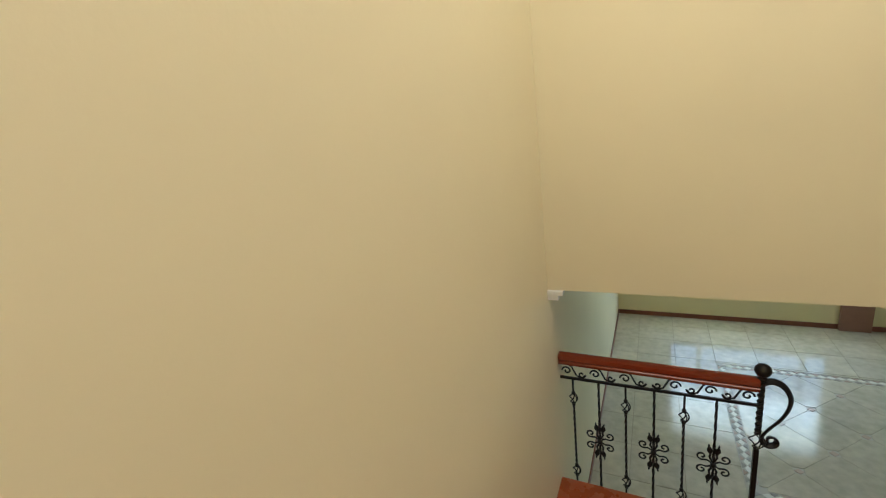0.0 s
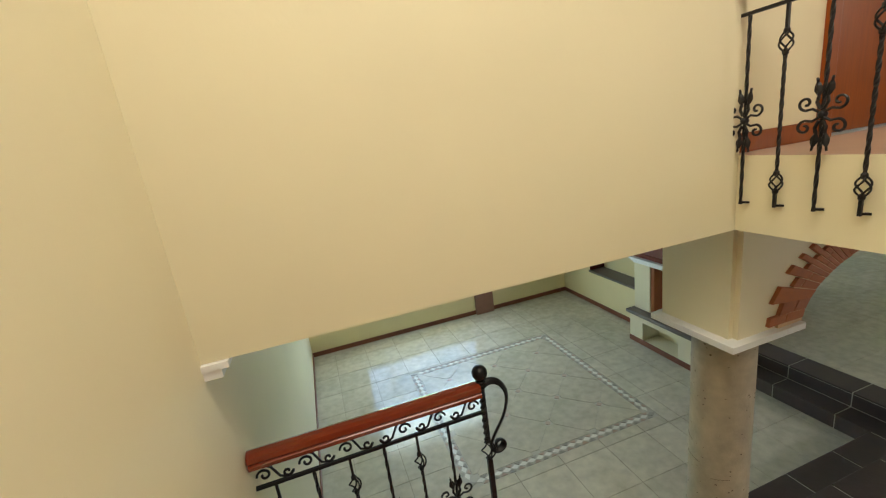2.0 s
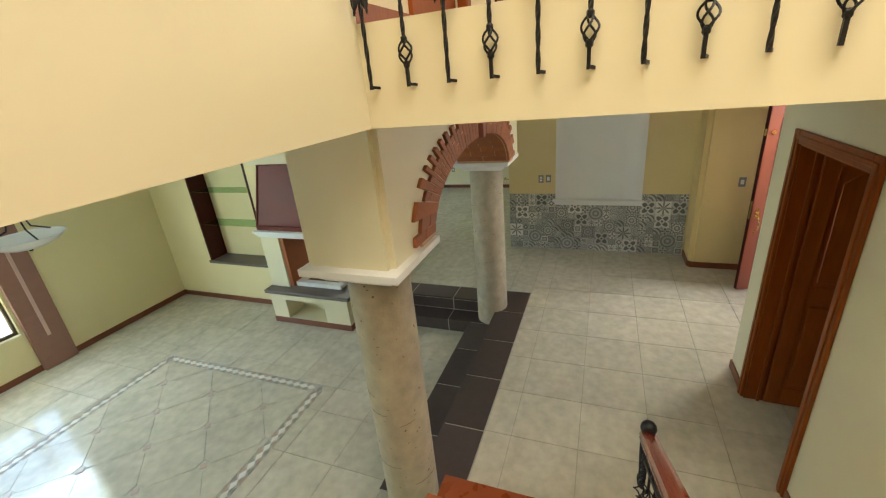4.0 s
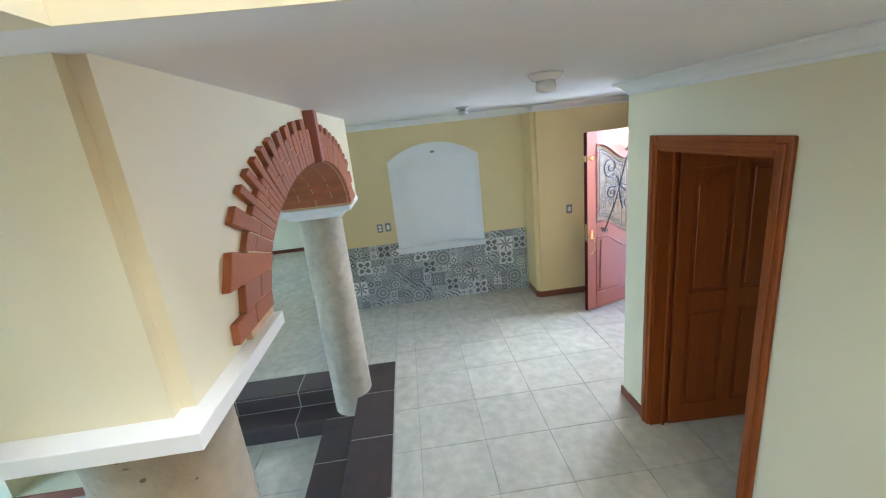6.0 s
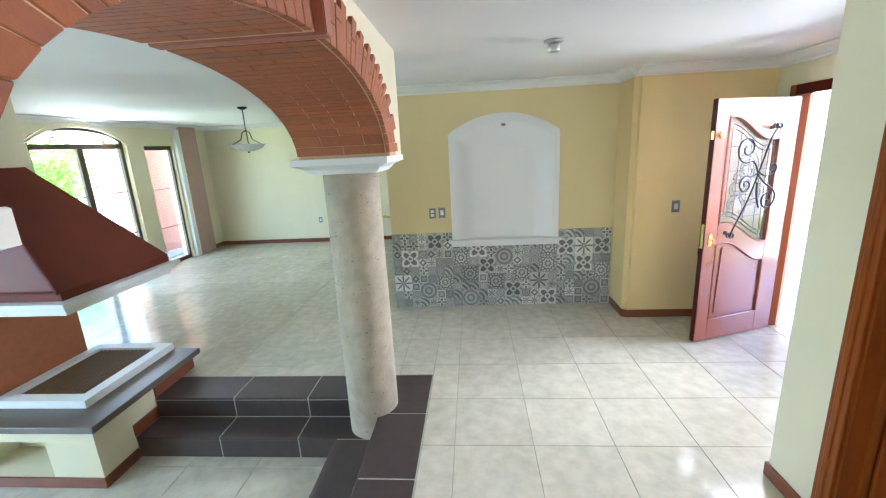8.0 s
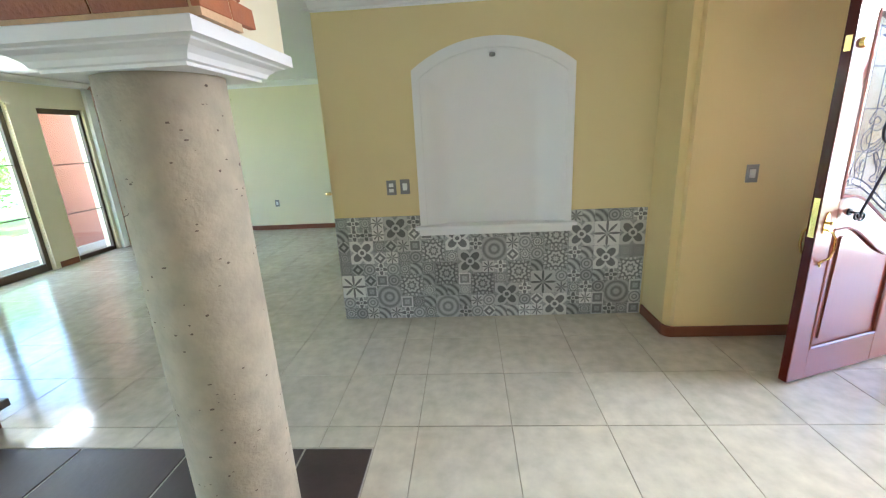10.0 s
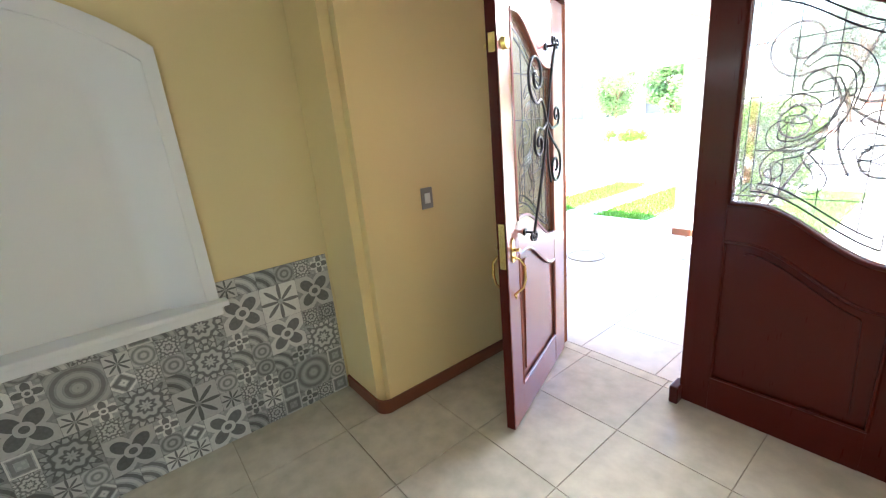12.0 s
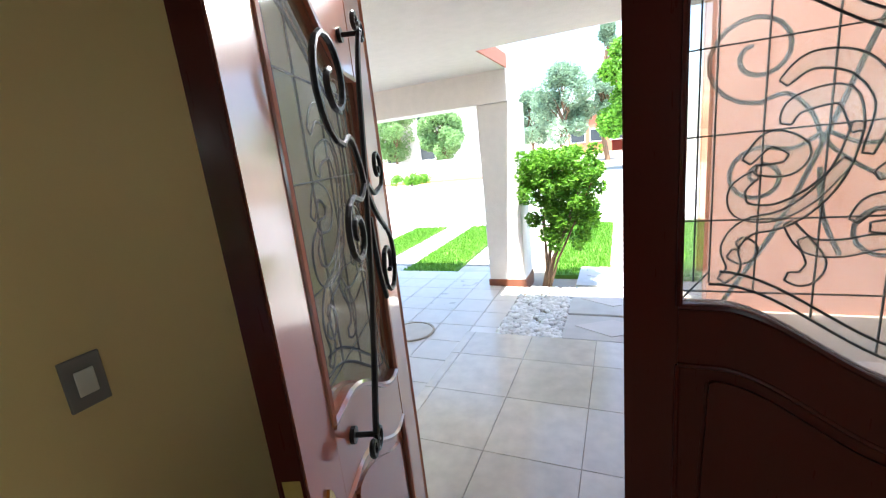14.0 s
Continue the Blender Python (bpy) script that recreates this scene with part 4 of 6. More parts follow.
    iron(sp(0.275, 1.865, 0.03, 0, 1.2), 0.006)
    iron(sp(0.33, 1.875, 0.026, 180, -1.2), 0.006)
    iron(sp(0.66, 0.985, 0.03, 20, -1.3), 0.006)
    iron(sp(0.70, 0.99, 0.026, 150, 1.2), 0.006)
    iron(sp(0.595, 1.70, 0.115, -95, 1.45))
    iron(curve([(0.585, 1.585), (0.53, 1.60), (0.48, 1.55), (0.455, 1.48)]))
    iron(sp(0.575, 1.405, 0.075, 95, -1.4))
    iron(curve([(0.57, 1.48), (0.51, 1.47), (0.46, 1.50)]))
    iron(sp(0.32, 1.27, 0.10, 100, 1.45))
    iron(curve([(0.30, 1.37), (0.37, 1.41), (0.43, 1.46), (0.46, 1.50)]))
    iron(curve([(0.40, 1.20), (0.44, 1.30), (0.455, 1.42)]))
    iron(sp(0.30, 1.53, 0.055, -80, -1.3), 0.006)
    iron(curve([(0.31, 1.475), (0.38, 1.47), (0.44, 1.50)]))
    for u, z in ((0.30, 1.86), (0.675, 1.0)):
        bm2 = mb()
        tube(bm2, [(X(u), hy + yi, z), (X(u), hy + T0, z)], 0.006, 8)
        tube(bm2, [(X(u), hy + T0 - 0.008, z), (X(u), hy + T0 + 0.002, z)], 0.018, 12)
        part("standoff", bm2, IRON, grille)
    part("scrollwork", bm, IRON, grille)
    # brass fittings on the free stile
    if s < 0:
        uc = LW - 0.06
        # closing edge faces the hall, so it takes the shade-darkened colour
        pr("edge", [(LW - 0.004, 0.014), (LW + 0.0012, 0.014), (LW + 0.0012, LH - 0.002), (LW - 0.004, LH - 0.002)], T0 + 0.003, T1 + 0.0012, DARKWOOD, 0, "mahogany closing edge with shade in its dark colour")
        pr("lock_plate", [(LW - 0.001, 0.88), (LW + 0.002, 0.88), (LW + 0.002, 1.09), (LW - 0.001, 1.09)], T0 + 0.008, T1 - 0.008, BRASS, 0, "brass lock face plate")
        pr("lock_plate", [(LW - 0.001, 1.785), (LW + 0.002, 1.785), (LW + 0.002, 1.855), (LW - 0.001, 1.855)], T0 + 0.008, T1 - 0.008, BRASS, 0, "brass lock face plate")
        for side, y in ((-1, T0), (1, T1)):
            bm = mb()
            bmesh.ops.create_cone(bm, cap_ends=True, segments=16, radius1=0.028, radius2=0.022, depth=0.02, matrix=Matrix.Translation((X(uc), hy + y + side * 0.008, 1.82)) @ Matrix.Rotation(math.pi / 2, 4, "X"))
            bx(bm, X(uc) - 0.005, X(uc) + 0.005, hy + y + side * 0.012 - 0.008, hy + y + side * 0.012 + 0.016 * side + 0.008, 1.81, 1.83)
            part("deadbolt", bm, BRASS, d, "brass deadbolt knob")
            pr("handle_plate", [(uc - 0.018, 0.90), (uc + 0.018, 0.90), (uc + 0.021, 0.96), (uc + 0.011, 1.00), (uc, 1.015), (uc - 0.011, 1.00), (uc - 0.021, 0.96)], min(y, y + side * 0.006), max(y, y + side * 0.006), BRASS, 0, "brass thumb latch plate")
            bm = mb()
            pts = [(0.0, 0.92), (0.03, 0.915), (0.05, 0.885), (0.054, 0.82), (0.042, 0.775), (0.012, 0.75), (0.0, 0.735), (0.006, 0.715)]
            tube(bm, [(X(uc), hy + y + side * (q + 0.004), z) for q, z in pts], 0.008, 8, 1.0, [0.005, 0.006, 0.007, 0.007, 0.006, 0.006, 0.009, 0.004])
            tube(bm, [(X(uc), hy + y + side * 0.004, 0.955), (X(uc), hy + y + side * 0.035, 0.96)], 0.008, 6)
            part("pull_handle", bm, BRASS, d, "curved brass pull handle")
    d.rotation_euler = (0, 0, radians(turn))
    return d


entrance_leaf("door_4", 4.42, -1.165, 1, 0, "closed mahogany entrance leaf with shade in its dark colour, leaded glass and curved panels", DARKWOOD)
entrance_leaf("door_5", 6.105, -1.19, -1, -70.2, "open red-brown entrance leaf with outdoor light in its paler colour, leaded glass, iron scrolls and brass handle", REDLEAF)
fr = thing("door_frame", (5.27, -1.2, 0), "red-brown wooden frame of the entrance", "door frame", kind="structure")
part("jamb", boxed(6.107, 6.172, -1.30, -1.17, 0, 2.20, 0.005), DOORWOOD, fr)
# left jamb and head share the shade-darkened colour of the closed leaf
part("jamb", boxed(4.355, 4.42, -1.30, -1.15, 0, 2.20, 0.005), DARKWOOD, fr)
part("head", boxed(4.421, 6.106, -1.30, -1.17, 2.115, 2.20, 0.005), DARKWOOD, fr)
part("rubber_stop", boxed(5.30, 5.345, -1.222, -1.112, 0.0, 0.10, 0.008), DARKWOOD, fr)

# ---- niche surround and sill ----
sur = thing("niche_surround", (TX, iyc, IZ0), "white plaster moulded frame of the arched wall niche", "niche frame")
outer, inner = seg_arch(iyc, 0.592, 1.955, 0.20), seg_arch(iyc, ihw - 0.004, IZS, IZC - IZS)
bm = mb()
left = [(iyc - 0.592, IZ0)] + outer + [(iyc + 0.592, IZ0)]
right = [(iyc - ihw + 0.002, IZ0)] + inner + [(iyc + ihw - 0.002, IZ0)]
for i in range(len(left) - 1):
    prism(bm, [left[i], left[i + 1], right[i + 1], right[i]], "x", TX - 0.016, TX + 0.013)
bmesh.ops.remove_doubles(bm, verts=bm.verts[:], dist=0.0004)
part("frame", bm, WHITE, sur)
bm = boxed(TX - 0.075, TX + 0.068, 0.615, 1.868, 0.775, 0.802, 0.005)
part("sill", bm, WHITE, sur)
bm = boxed(TX - 0.045, TX + 0.02, 0.645, 1.838, 0.725, 0.7745, 0.008)
part("sill_moulding", bm, WHITE, sur)
bm = lathe(mb(), [(0.012, 2.020), (0.021, 2.023), (0.023, 2.034), (0.02, 2.046)], TX - 0.001, iyc, 14)
spot = tagged(new("niche_spotlight", mesh("niche_spotlight", bm, PLASTIC, True)), "small round grey spotlight at the top of the niche", "spotlight")


# ---- switches and sockets ----
def plate(loc, axis, label, keys, w=0.075, h=0.115):
    x, y, z = loc
    t = thing("wall_switch", loc, label, "switch", "wall switches")
    def b(y0, y1, z0, z1, a, c, bev):
        return boxed(x - c, x - a, y + y0, y + y1, z + z0, z + z1, bev) if axis == "x" else boxed(x + y0, x + y1, y + a, y + c, z + z0, z + z1, bev)
    part("plate", b(-w / 2, w / 2, -h / 2, h / 2, 0, 0.009, 0.003), PLASTIC, t)
    for k in range(keys):
        zc = (k - (keys - 1) / 2) * 0.042
        part("key", b(-0.018, 0.018, zc - (0.014 if keys > 1 else 0.028), zc + (0.014 if keys > 1 else 0.028), 0.008, 0.013, 0.002), PLASTICW, t)


plate((TX, 2.045, 1.114), "x", "grey wall socket plate with two white keys", 2)
plate((TX, 1.937, 1.118), "x", "grey wall socket plate with a white key", 1)
plate((6.37, -0.394, 1.159), "x", "grey wall switch with one white key", 1)
plate((DX, 4.80, 0.47), "x", "small wall socket plate in the dining room", 1)


# ---- baseboards and crown mouldings ----
def baseboards(name, runs, z, label, h=0.08, t=0.014, m=BASEBOARD):
    ob = structure(name, boxed(*runs[0][:4], z, z + h, 0.003), m, label, "baseboard")
    for r in runs[1:]:
        part("board", boxed(*r[:4], z, z + h, 0.003), m, ob)


T = 0.014
baseboards("baseboard_living", [(-0.40, 2.73, FY - T, FY), (3.10, 4.79, FY - T, FY), (4.79 - T, 4.79, 5.46, FY - T), (-0.40, -0.40 + T, 2.35, FY - T)], L, "brown tile baseboard of the living room")
baseboards("baseboard_hall", [(6.37 - T, 6.37, -1.17, -0.006), (6.425, TX - 0.01, 0.05, 0.05 + T), (3.92, 4.21 + T, 0.02, 0.02 + T), (4.21, 4.21 + T, -1.15, 0.02), (0.78, 2.90, 0.02, 0.02 + T)], 0, "brown baseboard of the hall")
cq = [(6.425 + (0.055 + e) * math.cos(math.pi / 2 * (1 + k / 10)), -0.005 + (0.055 + e) * math.sin(math.pi / 2 * (1 + k / 10))) for e, ks in ((T, range(11)), (0, range(10, -1, -1))) for k in ks]
part("rounded_board", prism(mb(), cq, "z", 0.0, 0.08), BASEBOARD, bpy.data.objects["baseboard_hall"])
baseboards("baseboard_dining", [(DX - T, DX, 2.52, DY), (6.96, DX - T, 2.52, 2.52 + T), (5.2, FX0 - 0.03, DY - T, DY), (FX1 + 0.03, GX0 - 0.02, DY - T, DY), (10.23, DX - T, DY - T, DY), (5.2, 5.2 + T, 5.45, DY - T)], 0, "brown baseboard of the dining room")
baseboards("baseboard_upper", [(XR + 0.02, UD0 - 0.086, 2.06 - 0.016, 2.06), (UD1 + 0.086, 4.25, 2.06 - 0.016, 2.06), (5.1, 8.0, 2.06 - 0.016, 2.06)], U, "orange-brown wooden baseboard upstairs", 0.09, 0.016, DOORWOOD)
CR = [(0, 0), (0.125, 0), (0.125, 0.012), (0.108, 0.016), (0.085, 0.022), (0.055, 0.036), (0.028, 0.058), (0.014, 0.064), (0.012, 0.080), (0, 0.080)]


def crown(axis, a, b, wall, s):
    """Crown moulding along axis from a to b against a wall; s: the side that the room lies on."""
    bm = mb()
    if axis == "x":
        prism(bm, [(wall + s * u, C - 0.001 - v) for u, v in CR], "x", a, b)
    else:
        prism(bm, [(wall + s * u, C - 0.001 - v) for u, v in CR], "y", a, b)
    return bm


cm = structure("trim_crown", crown("y", 0.05, 2.53, TX, -1), WHITE, "white plaster crown moulding under the ceiling", "crown moulding")
for args in (("y", -1.2, 0.05, 6.37, -1), ("x", 6.37, TX, 0.05, 1), ("x", 2.0, 4.21, 0.02, 1), ("y", -1.2, 0.02, 4.21, 1), ("x", 4.21, 6.37, -1.2, 1), ("y", 2.52, DY, DX, -1), ("x", 5.2, DX, DY, -1), ("x", 6.95, DX, 2.52, 1), ("y", 5.42, DY, 5.2, 1)):
    part("moulding", crown(*args), WHITE, cm)


# ---- patchwork tiles ----
def pattern(name, kind, dark, light, mid):
    m = bpy.data.materials.new(name)
    m.use_nodes = True
    nt = m.node_tree
    b = nt.nodes["Principled BSDF"]
    b.inputs["Roughness"].default_value = 0.45
    tc = nt.nodes.new("ShaderNodeTexCoord")
    sep = nt.nodes.new("ShaderNodeSeparateXYZ")
    nt.links.new(tc.outputs["Object"], sep.inputs[0])

    def M(op, *args):
        n = nt.nodes.new("ShaderNodeMath")
        n.operation = op
        for k, v in enumerate(args):
            if isinstance(v, (int, float)):
                n.inputs[k].default_value = v
            else:
                nt.links.new(v, n.inputs[k])
        return n.outputs[0]

    x, y = M("MULTIPLY", sep.outputs[0], 13.7), M("MULTIPLY", sep.outputs[1], 13.7)
    if kind.endswith("2"):
        x, y = M("MULTIPLY", x, 0.5), M("MULTIPLY", y, 0.5)
    ax, ay = M("ABSOLUTE", x), M("ABSOLUTE", y)
    r = M("SQRT", M("ADD", M("MULTIPLY", x, x), M("MULTIPLY", y, y)))
    th = M("ARCTAN2", y, x)
    box = M("MAXIMUM", ax, ay)
    k = kind[:-1]
    if k == "flower":
        f = M("ADD", 0.26, M("MULTIPLY", 0.58, M("POWER", M("ABSOLUTE", M("SINE" if kind == "flower2" else "COSINE", M("MULTIPLY", th, 2.0))), 1.3)))
        a = M("LESS_THAN", r, M("ADD", M("MULTIPLY", f, 0.9), 0.22))
        c = M("LESS_THAN", r, M("MULTIPLY", f, 0.80))
        eye = M("MULTIPLY", M("LESS_THAN", r, 0.24), M("GREATER_THAN", r, 0.12))
        light_f = M("MAXIMUM", M("SUBTRACT", a, c), eye)
        dark_f = M("MULTIPLY", c, M("SUBTRACT", 1.0, eye))
    elif k == "star":
        f = M("ADD", 0.10, M("MULTIPLY", 0.62, M("POWER", M("ABSOLUTE", M("COSINE", M("MULTIPLY", th, 4.0))), 3.0)))
        rim = M("ADD", 0.84, M("MULTIPLY", 0.07, M("COSINE", M("MULTIPLY", th, 8.0))))
        disc = M("LESS_THAN", r, rim)
        c = M("LESS_THAN", r, f)
        light_f = M("MULTIPLY", disc, M("SUBTRACT", 1.0, c))
        dark_f = M("MULTIPLY", c, M("GREATER_THAN", r, 0.10))
    elif k == "rings":
        w = M("SINE", M("MULTIPLY", r, 19.0))
        light_f = M("MULTIPLY", M("GREATER_THAN", w, 0.45), M("LESS_THAN", r, 0.95))
        dark_f = M("MULTIPLY", M("LESS_THAN", w, -0.55), M("LESS_THAN", r, 0.95))
    elif k == "arcs":
        q = M("SQRT", M("ADD", M("POWER", M("ADD", x, 1.0), 2.0), M("POWER", M("ADD", y, 1.0), 2.0)))
        w = M("SINE", M("MULTIPLY", q, 9.5))
        light_f, dark_f = M("GREATER_THAN", w, 0.55), M("LESS_THAN", w, -0.5)
    elif k == "square":
        w = M("SINE", M("MULTIPLY", box, 12.0))
        light_f, dark_f = M("MULTIPLY", M("GREATER_THAN", w, 0.5), M("GREATER_THAN", box, 0.45)), M("LESS_THAN", w, -0.3)
    elif k == "lace":
        f = M("ADD", 0.62, M("MULTIPLY", 0.12, M("COSINE", M("MULTIPLY", th, 16.0))))
        a = M("LESS_THAN", r, f)
        w = M("SINE", M("ADD", M("MULTIPLY", r, 24.0), M("MULTIPLY", 1.0, M("COSINE", M("MULTIPLY", th, 8.0)))))
        light_f = M("MULTIPLY", a, M("GREATER_THAN", w, 0.1))
        halo = M("SUBTRACT", M("LESS_THAN", r, M("ADD", f, 0.10)), a)
        dark_f = M("MAXIMUM", halo, M("MULTIPLY", a, M("LESS_THAN", w, -0.45)))
    else:
        dm = M("ADD", ax, ay)
        w = M("SINE", M("MULTIPLY", dm, 10.0))
        light_f, dark_f = M("GREATER_THAN", w, 0.6), M("MULTIPLY", M("LESS_THAN", w, -0.2), M("LESS_THAN", dm, 0.7))
    if k in ("rings", "lace", "square"):
        dc = M("SQRT", M("ADD", M("POWER", M("SUBTRACT", 1.0, ax), 2.0), M("POWER", M("SUBTRACT", 1.0, ay), 2.0)))
        light_f = M("MAXIMUM", light_f, M("MULTIPLY", M("LESS_THAN", dc, 0.36), M("GREATER_THAN", dc, 0.24)))
        dark_f = M("MAXIMUM", dark_f, M("LESS_THAN", dc, 0.16))

    def mixc(a, c, fac):
        n = nt.nodes.new("ShaderNodeMix")
        n.data_type = "RGBA"
        for key, v in (("A", a), ("B", c)):
            if isinstance(v, tuple):
                n.inputs[key].default_value = (*v, 1)
            else:
                nt.links.new(v, n.inputs[key])
        nt.links.new(fac, n.inputs["Factor"])
        return n.outputs["Result"]
    ns = nt.nodes.new("ShaderNodeTexNoise")
    ns.inputs["Scale"].default_value = 70
    nt.links.new(tc.outputs["Object"], ns.inputs["Vector"])
    wear = M("MULTIPLY_ADD", ns.outputs["Fac"], 0.5, 0.62)
    oi = nt.nodes.new("ShaderNodeObjectInfo")
    lat = M("MULTIPLY", M("GREATER_THAN", M("MULTIPLY", M("SINE", M("MULTIPLY", sep.outputs[0], 190.0)), M("SINE", M("MULTIPLY", sep.outputs[1], 190.0))), 0.25), 0.22)
    col = mixc(mixc(mixc(mid, light, lat), light, M("MULTIPLY", light_f, wear)), dark, M("MULTIPLY", dark_f, wear))
    g = nt.nodes.new("ShaderNodeHueSaturation")
    nt.links.new(M("MULTIPLY_ADD", oi.outputs["Random"], 0.5, 0.78), g.inputs["Value"])
    nt.links.new(col, g.inputs["Color"])
    nt.links.new(g.outputs[0], b.inputs["Base Color"])
    return m


DK, LT, MD = (0.125, 0.122, 0.115), (0.62, 0.605, 0.56), (0.31, 0.31, 0.292)
small = [pattern("grey_flower_tile", "flower1", DK, LT, MD), pattern("grey_star_tile", "star1", DK, LT, MD), pattern("grey_ring_tile", "rings1", (0.19, 0.187, 0.178), (0.45, 0.44, 0.41), MD), pattern("grey_square_tile", "square1", (0.17, 0.168, 0.16), LT, MD), pattern("grey_lace_tile", "lace1", DK, (0.50, 0.49, 0.455), MD), pattern("grey_diamond_tile", "diamond1", DK, LT, MD), pattern("grey_arc_tile", "arcs1", DK, (0.50, 0.49, 0.455), MD)]
large = [pattern("large_flower_tile", "flower2", DK, LT, MD), pattern("large_star_tile", "star2", DK, LT, MD), pattern("large_lace_tile", "lace2", DK, (0.50, 0.49, 0.455), MD), pattern("large_ring_tile", "rings2", (0.19, 0.187, 0.178), (0.45, 0.44, 0.41), MD)]
wain = structure("wainscot", bx(bx(bx(mb(), TX - 0.006, TX - 0.001, 0.067, 2.53, 0, 0.786), TX - 0.006, TX - 0.001, 0.067, 0.66, 0.786, 0.885), TX - 0.006, TX - 0.001, 1.83, 2.53, 0.786, 0.885), mat("grey_tile_joint", (0.22, 0.218, 0.21), 0.8), "grey patchwork tiles with flower and star patterns along the wall", "wall tiles")
rp = random.Random(11)
cols, rows_ = 25, 9
PY, PZ = (2.53 - 0.067) / cols, 0.885 / rows_
smesh = [tile_mesh("tile", PY - 0.0015, PZ - 0.0015, m, 0.006, 0.001) for m in small]
lmesh = [tile_mesh("tile", 2 * PY - 0.0015, 2 * PZ - 0.0015, m, 0.006, 0.001) for m in large]
taken = set()
for c in range(cols):
    for r_ in range(rows_):
        if (c, r_) in taken or (r_ == rows_ - 1 and 0.66 < 0.067 + PY * (c + 0.5) < 1.83):
            continue
        big = c + 1 < cols and r_ + 1 < rows_ and rp.random() < 0.20 and not (r_ + 1 == rows_ - 1 and 0.45 < 0.067 + PY * (c + 1) < 1.95) and not any((c + i, r_ + j) in taken for i in (0, 1) for j in (0, 1))
        w = 2 if big else 1
        taken |= {(c + i, r_ + j) for i in range(w) for j in range(w)}
        me = rp.choices(lmesh, (4, 2, 3, 3))[0] if big else rp.choices(smesh, (4, 3, 5, 3, 5, 1, 4))[0]
        piece("tile", me, wain, (TX - 0.008, 0.067 + PY * (c + w / 2), PZ * (r_ + w / 2)), (math.pi / 2, 0, -math.pi / 2))

# ---- fireplace ----
fp = thing("fireplace", (4.9, 4.8, L), "cream fireplace with stone hearth, white mantel and dark red hood", "fireplace")
HX0, HX1, HY0, HY1, HZ = 4.41, 5.40, 4.17, 5.42, 0.125
bm = bx(mb(), HX0, HX1, 4.17, 4.54, L, HZ)
bx(bm, HX0, HX1, 5.17, 5.42, L, HZ)
bx(bm, 4.72, HX1, 4.54, 5.17, L, HZ)
bx(bm, HX0, 4.72, 4.54, 5.17, 0.02, HZ)
bx(bm, HX0, 4.72, 4.54, 5.17, L, L + 0.07)
part("hearth_base", bm, WALL, fp)
part("hearth_slab", boxed(4.355, 5.46, 4.10, 5.45, HZ, 0.176, 0.008), GREYSLAB, fp, "grey-brown stone slab")
bm = mb()
for a in ((4.56, 5.44, 4.33, 4.42), (4.56, 5.44, 4.96, 5.05), (4.56, 4.65, 4.42, 4.96), (5.35, 5.44, 4.42, 4.96)):
    bx(bm, *a, 0.177, 0.235)
part("fire_surround", bm, WHITE, fp, "raised white frame round the grate")
GRATE = mat("rusty_grate", (0.20, 0.12, 0.06), 0.7, var=0.2, scale=60)
grate = part("grate", bx(mb(), 4.65, 5.35, 4.42, 4.96, 0.177, 0.19), GRATE, fp, "rusty brown ash grate")
for k in range(14):
    part("bar", bx(mb(), 4.66, 5.34, 4.44 + 0.037 * k, 4.452 + 0.037 * k, 0.19, 0.225), GRATE, grate)
part("leg", boxed(4.50, 5.36, 5.12, 5.42, 0.177, 0.90, 0.006), WALL, fp)
part("leg", boxed(4.52, 5.34, 5.06, 5.119, 0.177, 0.90, 0.004), BRICK, fp, "brick lining")
for q, (z0_, z1_) in enumerate(((0.90, 0.935), (0.935, 0.965), (0.965, 1.0))):
    e = 0.03 * (2 - q)
    part("mantel", boxed(4.43 + e, 5.50 - e, 4.14 + e, 5.46 - e * 0.3, z0_ + 0.001, z1_, 0.006), WHITE, fp, "white moulded mantel")
HOOD = mat("dark_red_hood_metal", (0.15, 0.030, 0.016), 0.5, var=0.10, scale=5, spec=0.3)
lo = [(4.49, 4.20), (5.44, 4.20), (5.44, 5.42), (4.49, 5.42)]
hi = [(4.60, 4.66), (4.90, 4.66), (4.90, 5.26), (4.60, 5.26)]
bm = mb()
vl = [bm.verts.new((*p, 1.002)) for p in lo]
vm = [bm.verts.new((*p, 1.06)) for p in lo]
vh = [bm.verts.new((*p, 1.84)) for p in hi]
for a, b in ((vl, vm), (vm, vh)):
    for i in range(4):
        bm.faces.new((a[i], a[(i + 1) % 4], b[(i + 1) % 4], b[i]))
bm.faces.new(vl[::-1])
bm.faces.new(vh)
part("hood", bm, HOOD, fp, "glossy dark red tapering hood")
part("chimney_breast", boxed(4.585, 4.92, 4.64, 5.419, 1.842, C - 0.001, 0.006), WALL, fp, "cream plastered chimney breast")
bm = mb()
for y0, z0, y1, z1 in ((4.22, 1.065, 4.672, 1.835), (5.40, 1.065, 5.25, 1.835)):
    tube(bm, [(4.486, y0, z0), (4.596, y1, z1)], 0.013, 6)
tube(bm, [(4.596, 4.66, 1.834), (4.596, 5.26, 1.834)], 0.013, 6)
tube(bm, [(4.484, 4.21, 1.06), (4.484, 5.41, 1.06)], 0.013, 6)
part("hood_edge", bm, HOOD, fp)
for a in ((HX0 - T, HX0, 4.16, 5.42), (HX0 - T, 4.70, 4.17 - T, 4.17)):
    part("base_tile", boxed(*a, L, L + 0.08, 0.003), BASEBOARD, fp, "brown tile skirting")
part("base_tile", boxed(4.70, 4.95, 4.17 - T, 4.17, -0.165, -0.07, 0.003), BASEBOARD, fp, "brown tile skirting")
